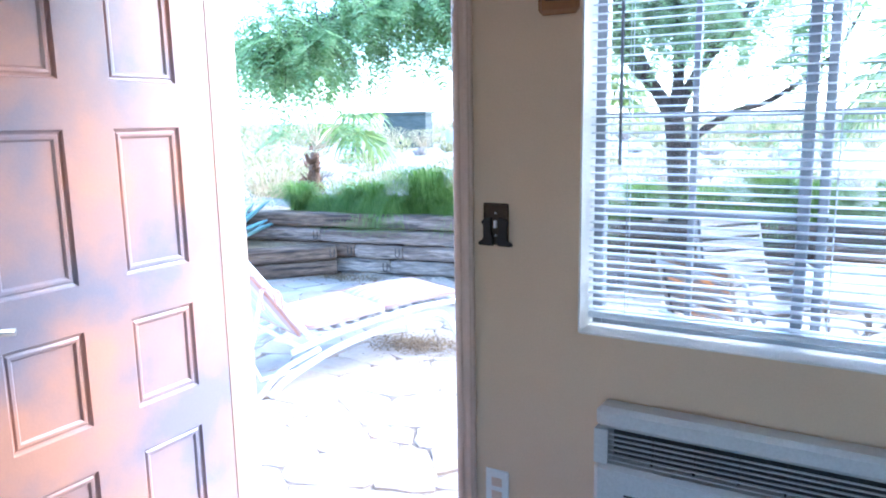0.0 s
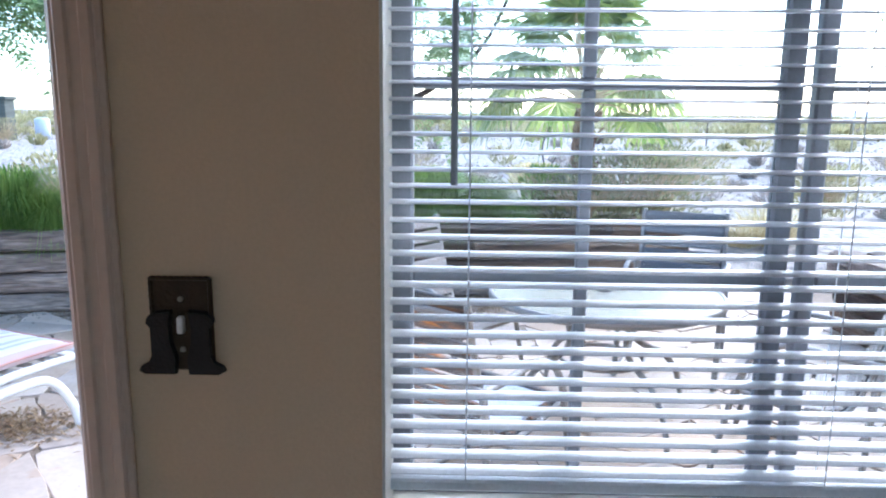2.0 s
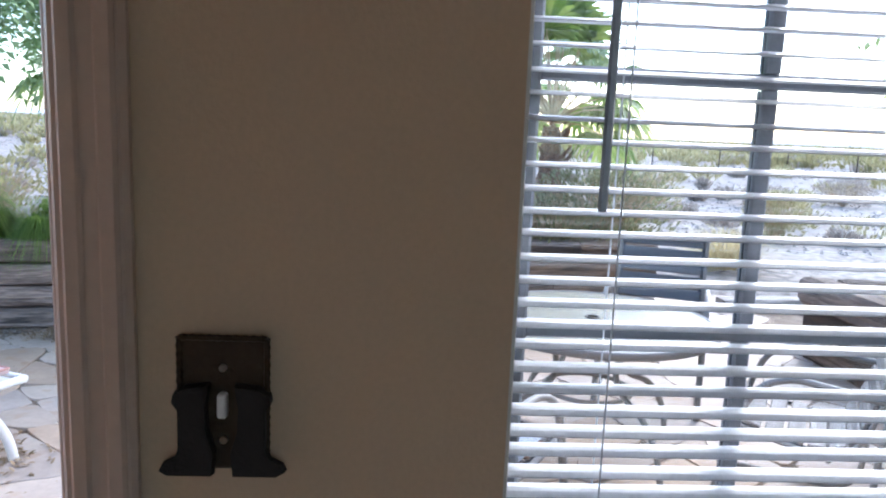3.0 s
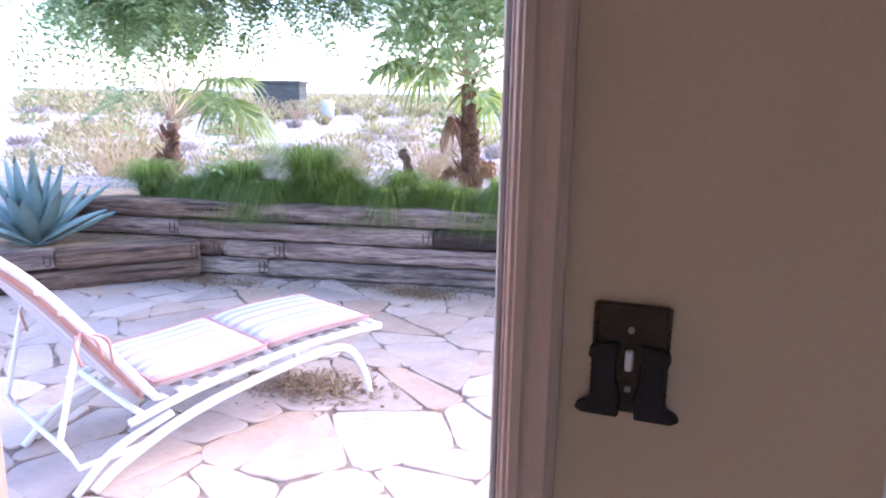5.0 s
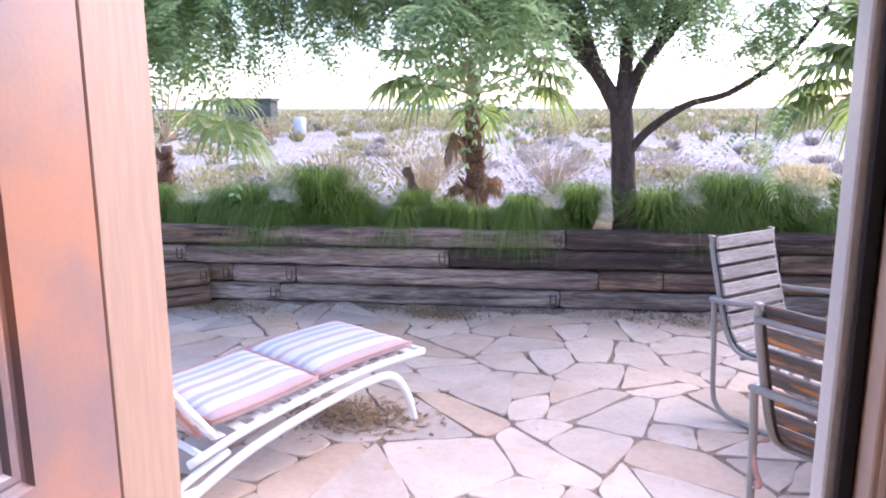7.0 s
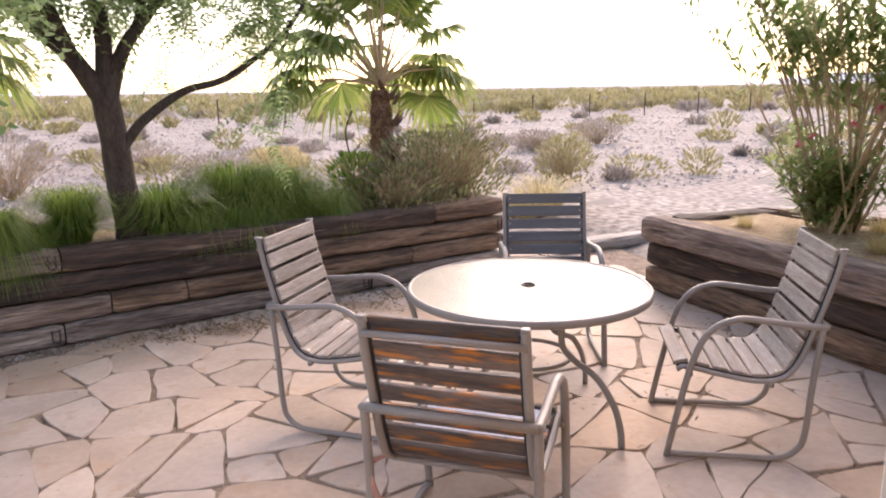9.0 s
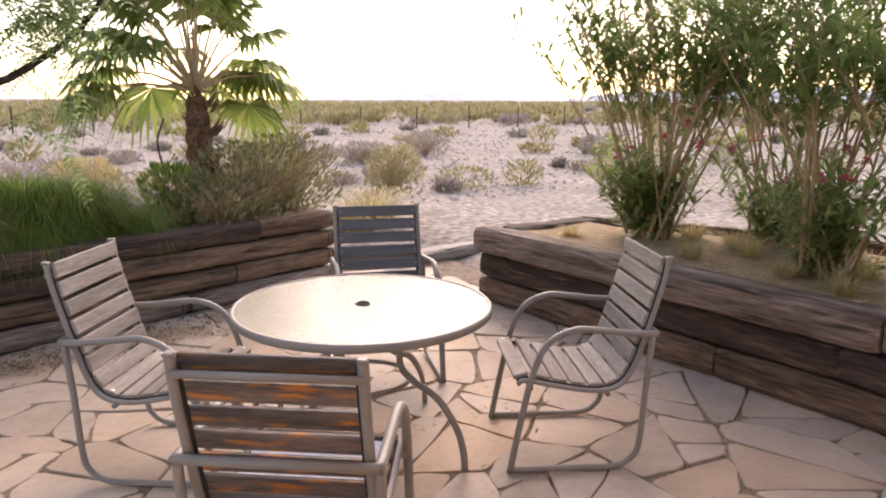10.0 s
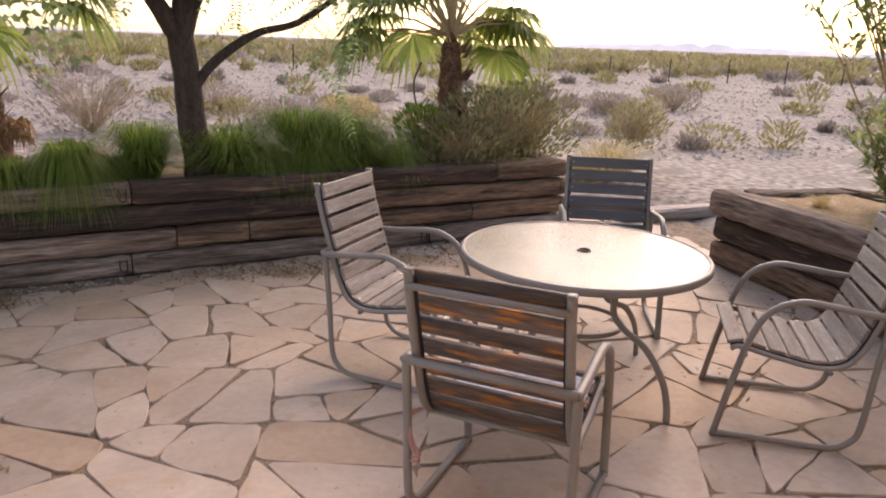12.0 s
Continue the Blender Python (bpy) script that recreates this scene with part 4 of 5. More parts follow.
def patio_chair(slat_mat, label):
    """Built at the origin, facing +y."""
    c = thing("patio_chair", pose(0, 0, 0), label, "chair", "chairs round the table")
    W = 0.26
    line = curve([(0, -0.345, 0.955), (0, -0.325, 0.84), (0, -0.27, 0.64), (0, -0.215, 0.47), (0, -0.15, 0.385), (0, -0.04, 0.365), (0, 0.12, 0.39), (0, 0.26, 0.42), (0, 0.30, 0.405)], 5)
    loop = [(0, 0.33, 0.0), (0, 0.29, 0.22), (0, 0.235, 0.47), (0, 0.17, 0.60), (0, 0.06, 0.655), (0, -0.06, 0.65), (0, -0.19, 0.635), (0, -0.30, 0.63)]
    base = [(0, -0.285, 0.63), (0, -0.265, 0.40), (0, -0.25, 0.14), (0, -0.22, 0.06), (0, -0.14, 0.018), (0, 0.05, 0.016), (0, 0.322, 0.016)]
    for s in (-1, 1):
        off = Vector((s * W, 0, 0))
        part("back_rail", Geo().tube([p + off for p in line], 0.0165, 8, 0.62), FRAME_T, c, "", True)
        part("cap", Geo().box(s * W - 0.014, s * W + 0.014, -0.362, -0.330, 0.953, 0.965, 0.003), FRAME_T, c)
        o2 = Vector((s * (W + 0.03), 0, 0))
        part("arm", Geo().tube([p + o2 for p in curve(loop, 5)], 0.0175, 8, 0.8), FRAME_T, c, "", True)
        part("leg_loop", Geo().tube([p + o2 for p in curve(base, 5)], 0.0165, 8, 0.8), FRAME_T, c, "", True)
    part("rear_bar", Geo().tube([(-W - 0.03, -0.298, 0.632), (W + 0.03, -0.298, 0.632)], 0.0165, 8), FRAME_T, c, "", True)
    part("seat_bar", Geo().tube([(-W - 0.02, -0.1, 0.355), (W + 0.02, -0.1, 0.355)], 0.012, 8), FRAME_T, c, "", True)
    part("front_bar", Geo().tube([(-W - 0.03, 0.245, 0.395), (W + 0.03, 0.245, 0.395)], 0.012, 8), FRAME_T, c, "", True)
    part("top_bar", Geo().tube([(-W, -0.349, 0.905), (W, -0.349, 0.905)], 0.012, 8), FRAME_T, c, "", True)
    for s in (-1, 1):
        ch_ = []
        for i, p in enumerate(line):
            v = (line[min(i + 1, len(line) - 1)] - line[max(i - 1, 0)]).normalized()
            nr = Vector((0, -v.z, v.y))
            ch_.append(p + nr * (0.010 if nr.z > 0 or nr.y > 0.3 else -0.010) + Vector((s * (W - 0.016), 0, 0)))
        part("slat_channel", Geo().tube(ch_[1:-1], 0.009, 6, 0.6), BLACK, c, "black rubber strip under the slats", True)
    # slats follow the rail
    acc, total = [0.0], 0.0
    for a, b in zip(line, line[1:]):
        total += (b - a).length
        acc.append(total)
    n, wid = 13, 0.066
    slat_me = Geo().box(-W + 0.012, W - 0.012, -0.009, 0.009, -wid / 2, wid / 2, 0.004).mesh("slat", slat_mat)
    for i in range(n):
        d = 0.033 + i * (total - 0.06) / (n - 1)
        k = max(j for j in range(len(acc)) if acc[j] <= d)
        k = min(k, len(line) - 2)
        p = line[k] + (line[k + 1] - line[k]) * ((d - acc[k]) / (acc[k + 1] - acc[k]))
        v = (line[k + 1] - line[k]).normalized()
        nrm = Vector((0, -v.z, v.y))
        if nrm.z < 0 and abs(nrm.z) > 0.5 or (nrm.y < 0 and abs(nrm.y) > 0.6):
            nrm = -nrm
        p = p + nrm * 0.019
        m = Matrix(((1, 0, 0, p.x), (0, nrm.y, -v.y, p.y), (0, nrm.z, -v.z, p.z), (0, 0, 0, 1)))
        place("slat", slat_me, c, m)
        for s in (-1, 1):
            b = m @ Vector((s * (W - 0.03), 0.0095, 0))
            q = m @ Vector((s * (W - 0.03), 0.0115, 0))
            part("bolt_head", Geo().tube([b, q], 0.0045, 6), NICKEL, c)
    return c


def facing(mid, f):
    f = Vector(f).normalized()
    o = Vector(mid) + f * 0.34
    return pose(o.x, o.y, PZ, 0, 0, math.degrees(math.atan2(f.y, f.x)) - 90)


ch = patio_chair(SLATWOOD, "taupe metal patio armchair with weathered grey wooden slats")
ch.matrix_world = facing((1.065, 3.505), (0.772, -0.636))
copy_thing(ch, facing((3.22, 2.155), (-0.857, 0.514)))
cb = patio_chair(SLATGREY, "taupe metal patio armchair with slate grey slats")
cb.matrix_world = facing((2.86, 4.01), (-0.387, -0.922))
cd = patio_chair(SLATSTAIN, "taupe metal patio armchair with orange-stained dark slats")
cd.matrix_world = facing((1.205, 1.751), (0.65, 0.76))
# folded cloth on the near seat, and a cord tied to its frame
cl = Geo()
for j in range(7):
    for i in range(7):
        cl.v.append((-0.235 + 0.47 * i / 6, -0.12 + 0.36 * j / 6, 0.022 + 0.008 * noise.noise(Vector((i * 0.6, j * 0.6, 2)))))
cl.f = [(j * 7 + i, j * 7 + i + 1, j * 7 + i + 8, j * 7 + i + 7) for j in range(6) for i in range(6)]
cl2 = Geo().add([(x, y, z + 0.385 + 0.10 * max(0, y) ) for x, y, z in cl.v], cl.f)
cl2.add([(x, y, z + 0.37 + 0.10 * max(0, y)) for x, y, z in cl.v], cl.f)
pad = solo("seat_pad", cl2, CLOTH, "thin grey patterned pad lying on the stained chair", "cushion", smooth=True)
pad.matrix_world = facing((1.205, 1.751), (0.65, 0.76)) @ pose(0, 0, 0.012)
cordg = Geo()
for s, l in ((-0.26, 0.12), (-0.255, 0.10)):
    cordg.tube(curve([(s, -0.22, 0.42), (s - 0.03, -0.26, 0.40), (s - 0.01, -0.27, 0.42 - l), (s + 0.02 * l * 10, -0.28, 0.38 - l), (s - 0.01, -0.27, 0.36 - l)]), 0.006, 6)
cord = solo("tie_cord", cordg, ROPE, "red-brown cushion cord tied to the chair frame", "cord", smooth=True)
cord.matrix_world = facing((1.205, 1.751), (0.65, 0.76))


def sun_lounger():
    o, u = Vector((-1.115, 1.305)), Vector((0.383, 0.924)).normalized()
    L = thing("sun_lounger", pose(o.x, o.y, PZ, 0, 0, math.degrees(math.atan2(u.y, u.x))), "white metal sun lounger with its backrest raised", "lounger")
    Wd = 0.66
    bow = curve([(0.0, 0, 0.01), (0.14, 0, 0.10), (0.45, 0, 0.215), (0.85, 0, 0.285), (1.17, 0, 0.31), (1.32, 0, 0.28), (1.42, 0, 0.14), (1.46, 0, 0.0)], 5)
    rail = curve([(0.04, 0, 0.25), (0.35, 0, 0.315), (0.8, 0, 0.365), (1.1, 0, 0.375), (1.42, 0, 0.365)], 5)
    for y in (0.0, Wd):
        off = Vector((0, y, 0))
        part("bow_leg", Geo().tube([p + off for p in bow], 0.024, 8, 0.6), WHITE_M, L, "curved white bow leg", True)
        part("side_rail", Geo().tube([p + off for p in rail], 0.020, 8, 0.7), WHITE_M, L, "", True)
        part("rear_leg", Geo().tube(curve([(0.36, y + (0.03 if y == 0 else -0.03), 0.23), (0.1, y + (0.03 if y == 0 else -0.03), 0.14), (-0.06, y + (0.03 if y == 0 else -0.03), 0.0)]), 0.018, 8), WHITE_M, L, "", True)
        part("back_rail", Geo().tube(curve([(0.16, y, 0.33), (-0.02, y, 0.58), (-0.24, y, 0.87), (-0.40, y, 1.03)]), 0.018, 8), WHITE_M, L, "", True)
        part("prop", Geo().tube([(-0.12, y * 0.94 + 0.02, 0.66), (-0.22, y * 0.94 + 0.02, 0.26), (-0.16, y * 0.94 + 0.02, 0.12), (0.12, y * 0.94 + 0.02, 0.13)], 0.012, 8), WHITE_M, L)
    for x, z in ((0.1, 0.27), (1.42, 0.365), (0.7, 0.34)):
        part("cross_bar", Geo().tube([(x, 0, z), (x, Wd, z)], 0.016, 8), WHITE_M, L, "", True)
    part("cross_bar", Geo().tube([(-0.40, 0, 1.03), (-0.40, Wd, 1.03)], 0.016, 8), WHITE_M, L, "", True)
    part("cross_bar", Geo().tube([(-0.19, 0.02, 0.19), (-0.19, Wd - 0.02, 0.19)], 0.012, 8), WHITE_M, L, "", True)
    for k in range(12):
        x = 0.16 + k * 0.105
        z = 0.31 + 0.06 * min(1, k / 8)
        part("strap", Geo().box(x, x + 0.06, 0.01, Wd - 0.01, z, z + 0.006, 0.002), WHITE_M, L)
    for k in range(7):
        t = 0.08 + k * 0.13
        x, z = 0.16 - 0.56 * t, 0.335 + 0.715 * t
        part("back_strap", Geo().tube([(x, 0.01, z), (x, Wd - 0.01, z)], 0.011, 6), WHITE_M, L)
    for ob in L.children:
        if not ob.name.startswith(("bow_leg", "rear_leg")):
            ob.matrix_basis = pose(0.12, 0, 0)
    cu = thing("lounger_cushion", pose(o.x, o.y, PZ, 0, 0, math.degrees(math.atan2(u.y, u.x))) @ pose(0.12, 0.03, 0), "striped pink, white and blue-grey lounger cushion in sections", "cushion")

    def pad_section(name, path, thick):
        gg = Geo()
        pts = curve(path, 6)
        n, m = len(pts), 9
        for side in (1, -1):
            for i, p in enumerate(pts):
                d = (pts[min(i + 1, n - 1)] - pts[max(i - 1, 0)]).normalized()
                nr = Vector((-d.z, 0, d.x))
                e = min(i, n - 1 - i) / (n - 1)
                for j in range(m):
                    f = j / (m - 1)
                    ed = min(f, 1 - f)
                    puff = thick * (0.35 + 0.65 * min(1, e * 6) ** 0.6 * min(1, ed * 7) ** 0.6) * 0.5
                    q = p + nr * (thick * 0.5 + side * puff)
                    gg.v.append((q.x, 0.0 + f * 0.60, q.z))
        for side in range(2):
            o0 = side * n * m
            gg.f += [(o0 + i * m + j, o0 + i * m + j + 1, o0 + (i + 1) * m + j + 1, o0 + (i + 1) * m + j) for i in range(n - 1) for j in range(m - 1)]
        o1 = n * m
        edge = [j for j in range(m)] + [i * m + m - 1 for i in range(1, n)] + [(n - 1) * m + j for j in range(m - 2, -1, -1)] + [i * m for i in range(n - 2, 0, -1)]
        gg.f += [(edge[i], edge[(i + 1) % len(edge)], o1 + edge[(i + 1) % len(edge)], o1 + edge[i]) for i in range(len(edge))]
        s = part(name, gg, STRIPE, cu, "", True)
        pipe = Geo().tube([Vector((gg.v[i][0], gg.v[i][1], gg.v[i][2])) for i in edge] + [Vector(gg.v[edge[0]])], 0.006, 5)
        part("piping", pipe, ROPE, s, "dusty red piping", True)

    pad_section("seat_section", [(0.17, 0, 0.335), (0.45, 0, 0.345), (0.73, 0, 0.368)], 0.075)
    pad_section("foot_section", [(0.74, 0, 0.37), (1.0, 0, 0.385), (1.36, 0, 0.380)], 0.07)
    pad_section("back_section", [(0.15, 0, 0.36), (0.0, 0, 0.58), (-0.21, 0, 0.86), (-0.40, 0, 1.06)], 0.07)
    for yy in (0.0, 0.6):
        tg = Geo()
        for a in (-0.05, 0.03, 0.07):
            tg.tube(curve([(-0.12, yy - 0.035, 0.68), (-0.10 + a, yy - 0.05, 0.64), (-0.08 + a, yy - 0.045, 0.60 - abs(a))]), 0.006, 5)
        part("tie", tg, ROPE, cu, "dusty red cushion tie", True)
    return L


sun_lounger()

# ---- plants ----


def strip(gg, pts, widths, side):
    """A thin tapering blade along the points."""
    n0 = len(gg.v)
    for p, w in zip(pts, widths):
        gg.v.append(tuple(p - side * w))
        gg.v.append(tuple(p + side * w))
    for i in range(len(pts) - 1):
        a = n0 + 2 * i
        gg.f.append((a, a + 1, a + 3, a + 2))


def grass_mesh(name, n, h, spread, droop, mat, seed):
    rs = random.Random(seed)
    gg = Geo()
    for _ in range(n):
        a, r = rs.uniform(0, 6.283), 0.13 * math.sqrt(rs.random())
        d = Vector((math.cos(a), math.sin(a), 0))
        hh = h * rs.uniform(0.3, 1.12)
        out = spread * rs.uniform(0.15, 1.15)
        b = Vector((r * math.cos(a), r * math.sin(a), 0))
        pts = []
        for t in (0, 0.3, 0.55, 0.78, 1.0):
            pts.append(b + d * (out * t * t * 1.1 + 0.08 * t) + Vector((0, 0, hh * (1.5 * t - droop * t * t * t))))
        sd = Vector((-d.y, d.x, 0))
        w = rs.uniform(0.0028, 0.0052)
        strip(gg, pts, (w, w, w * 0.85, w * 0.6, w * 0.1), sd)
    return gg.mesh(name, mat, fix=False)


gm = [grass_mesh("fountain_grass", 1250, 0.66, 0.44, 1.05, GRASS, 5 + k) for k in range(3)]
gover = grass_mesh("fountain_grass_long", 1300, 0.64, 0.46, 1.85, GRASS, 9)
gdry = grass_mesh("dry_grass", 260, 0.34, 0.30, 0.8, STRAW, 15)
rg = random.Random(3)
for i, x in enumerate((-3.75, -3.1, -2.88, -2.25, -2.0, -1.42, -1.12, 0.02, 0.62, 0.95, 1.22, 1.5, 1.72)):
    d = rg.uniform(0.36, 0.6)
    q = WALL_A + WU * sx(x) + WN * d
    s = rg.choice((0.66, 0.8, 0.95, 1.1)) * (0.68 if x == 0.02 else 0.84 if x > 0.3 else 0.92)
    ob = place("fountain_grass", gm[i % 3], None, pose(q.x, q.y, 0.43, 0, 0, rg.uniform(0, 360)) @ Matrix.Diagonal((s, s, s * rg.uniform(0.8, 1.15), 1)))
    tagged(ob, "green fountain grass clump growing behind the timber wall", "grass clump", "fountain grass along the wall")
for x in (-0.48,):
    q = WALL_A + WU * sx(x) + WN * 0.22
    ob = place("fountain_grass", gover, None, pose(q.x, q.y, 0.43, 0, 0, rg.uniform(0, 360)) @ Matrix.Diagonal((0.62, 0.62, 0.92, 1)))
    tagged(ob, "long fountain grass clump drooping over the timber wall", "grass clump", "fountain grass along the wall")
for i in range(17):
    x = -3.5 + i * 0.335 + rg.uniform(-0.1, 0.1)
    if -0.05 < x < 0.55:
        continue
    q = WALL_A + WU * sx(x) + WN * rg.uniform(0.26, 0.40)
    s = rg.uniform(0.42, 0.68)
    ob = place("fountain_grass", gover, None, pose(q.x, q.y, 0.42, 0, 0, rg.uniform(0, 360)) @ Matrix.Diagonal((s, s, s * 1.1, 1)))
    tagged(ob, "small arching grass tuft at the wall's edge", "grass clump", "fountain grass along the wall")
for x, y, z, s in ((5.0, 7.9, -0.12, 1.7), (5.35, 8.25, -0.12, 1.5), (4.7, 7.75, -0.12, 1.2), (3.35, 6.55, 0.40, 0.8), (2.1, 6.0, 0.43, 0.7), (-0.55, 5.9, 0.43, 0.8), (5.25, 3.0, 0.4, 0.5), (5.1, 2.0, 0.4, 0.6), (4.65, 4.05, 0.4, 0.35), (4.75, 3.0, 0.4, 0.45), (5.05, 2.75, 0.4, 0.5), (4.7, 2.3, 0.4, 0.4), (4.6, 1.9, 0.4, 0.4), (5.3, 3.4, 0.4, 0.5)):
    ob = place("dry_grass", gdry, None, pose(x, y, z, 0, 0, rg.uniform(0, 360)) @ Matrix.Diagonal((s, s, s, 1)))
    tagged(ob, "straw-coloured dry grass tuft on bare earth", "grass clump", "dry grass tufts")


def fan_leaf(gg, base, d, plen, R, droop, rs, seg=26):
    """A fan leaf: petiole from base along d, then pleated segments with split, hanging tips."""
    d = d.normalized()
    hub = base + d * plen + Vector((0, 0, -droop * plen * 0.30))
    d2 = (d + Vector((0, 0, -droop * 0.9))).normalized()
    sd = d2.cross(Vector((0, 0, 1)))
    if sd.length < 0.1:
        sd = Vector((1, 0, 0))
    sd = sd.normalized()
    up = sd.cross(d2).normalized()
    for i in range(seg):
        a = radians(-125 + 250 * (i + 0.5) / seg)
        e = d2 * math.cos(a) + sd * math.sin(a)
        w = Vector(sd * math.cos(a) - d2 * math.sin(a))
        r = R * (0.80 + 0.20 * math.cos(a)) * rs.uniform(0.88, 1.06)
        hw = R * 0.58 * radians(250 / seg) * 0.5
        fold = up * (0.014 if i % 2 else -0.014)
        n0 = len(gg.v)
        sag = r * (0.10 + 0.45 * droop) * rs.uniform(0.7, 1.3)
        mid = hub + e * r * 0.56 + up * 0.03 - Vector((0, 0, sag * 0.2))
        t3 = hub + e * r * 0.80 - Vector((0, 0, sag * 0.5))
        tip = hub + e * r * 0.97 - Vector((0, 0, sag))
        gg.v += [tuple(hub), tuple(mid - w * hw + fold), tuple(mid + w * hw - fold), tuple(t3 - w * hw * 0.42), tuple(t3 + w * hw * 0.42), tuple(tip)]
        gg.f += [(n0, n0 + 1, n0 + 2), (n0 + 1, n0 + 3, n0 + 4, n0 + 2), (n0 + 3, n0 + 5, n0 + 4)]
    return hub


def fan_palm(x, y, z0, height, r, leaves, reach, seed, label, dead=5):
    rs = random.Random(seed)
    p = thing("fan_palm", pose(x, y, z0), label, "palm tree")
    tr = Geo()
    n = 16
    line, rad = [], []
    for i in range(n + 1):
        t = i / n
        line.append((0.05 * math.sin(t * 2 + seed), 0.03 * t, -0.05 + height * t))
        rad.append(r * (1.6 - 0.85 * t ** 0.8) * (1.10 if i % 2 else 0.93))
    tr.tube(line, rad, 12)
    part("trunk", tr, PALMBARK, p, "rough brown trunk", True)
    bt = Geo()
    for i in range(46):
        a, t = i * 2.4, rs.uniform(0.1, 1.0)
        rr = r * (1.55 - 0.8 * t)
        b = Vector((rr * math.cos(a), rr * math.sin(a), height * t))
        d = Vector((math.cos(a), math.sin(a), 1.1)).normalized()
        strip(bt, [b - d * 0.02, b + d * 0.06, b + d * rs.uniform(0.09, 0.16)], (0.035, 0.026, 0.008), Vector((-math.sin(a), math.cos(a), 0)))
    tagged(part("leaf_base_mass", bt, PALMBARK, p, "ragged old leaf bases", fix=False), kind="stuff")
    top = Vector((line[-1][0], line[-1][1], height))
    lv, pt = Geo(), Geo()
    for i in range(leaves):
        f = i / leaves
        a = i * 2.399 + rs.uniform(-0.2, 0.2)
        if f > 0.3 and math.cos(a + 1.571) > 0.1:
            a = rs.uniform(-0.45, 0.8) if i % 2 else 3.14 + rs.uniform(-0.8, 0.45)
        el = radians(84 - 74 * f ** 1.35 + rs.uniform(-8, 8))
        d = Vector((math.cos(a) * math.cos(el), math.sin(a) * math.cos(el), math.sin(el)))
        dr = 0.20 + 0.95 * f
        pl = reach * (rs.uniform(0.42, 0.58) + (0.16 if f < 0.5 else 0.06))
        hub = fan_leaf(lv, top, d, pl, reach * rs.uniform(0.33, 0.43), dr, rs)
        pt.tube([top, (top + hub) / 2 + Vector((0, 0, 0.05)), hub], [0.016, 0.010, 0.006], 5)
    part("crown", lv, PALML, p, "green pleated fan leaves", fix=False)
    tagged(part("petiole_mass", pt, CANE, p), kind="stuff")
    if dead:
        dl = Geo()
        for i in range(dead):
            a = rs.uniform(0, 6.28)
            b = top + Vector((0, 0, -0.12))
            k = Vector((math.cos(a) * 0.55, math.sin(a) * 0.55, -0.55))
            fan_leaf(dl, b, k, reach * 0.16, reach * rs.uniform(0.14, 0.22), 1.6, rs, 22)
        tagged(part("dead_foliage", dl, DEADL, p, "hanging dry brown leaves", fix=False), kind="stuff")
    return p


fan_palm(2.68, 6.8, 0.36, 1.17, 0.115, 30, 1.5, 3, "young fan palm with green fronds and a rough brown trunk", 0)
fan_palm(-1.33, 6.5, 0.40, 1.2, 0.085, 20, 1.55, 8, "young fan palm with dead brown fronds round its trunk", 3)
fan_palm(-5.0, 6.3, 0.36, 0.74, 0.08, 9, 1.75, 12, "small fan palm with few pale green fronds", 2)
# dry brown fronds lying round the foot of the palm
rs = random.Random(21)
dl = Geo()
for i in range(9):
    a = rs.uniform(0, 6.28)
    fan_leaf(dl, Vector((-1.25 + 0.1 * math.cos(a), 6.35 + 0.1 * math.sin(a), rs.uniform(0.5, 0.8))), Vector((math.cos(a), math.sin(a), rs.uniform(-0.4, 0.5))), rs.uniform(0.04, 0.14), rs.uniform(0.12, 0.24), 1.1, rs, 20)
solo("palm_litter", dl, DEADL, "dry brown palm fronds heaped at the trunk", "dead fronds", kind="stuff", fix=False)
orn = Geo()
orn.tube(curve([(0, 0, 0), (0.01, 0, 0.06), (0.0, 0, 0.16), (-0.02, 0, 0.24), (-0.03, 0, 0.29), (-0.07, 0, 0.33), (-0.02, 0, 0.36)], 4), [0.03, 0.04, 0.05, 0.06, 0.066, 0.07, 0.07, 0.066, 0.06, 0.052, 0.044, 0.038, 0.034, 0.032, 0.033, 0.036, 0.038, 0.04, 0.042, 0.04, 0.036, 0.03, 0.024, 0.016, 0.004], 10)
ob = solo("garden_ornament", orn, TERRA, "brown clay garden ornament standing among the grass", "ornament", smooth=True)
ob.matrix_world = pose(-1.9, 6.3, 0.42) @ Matrix.Diagonal((1.25, 1.25, 1.25, 1))


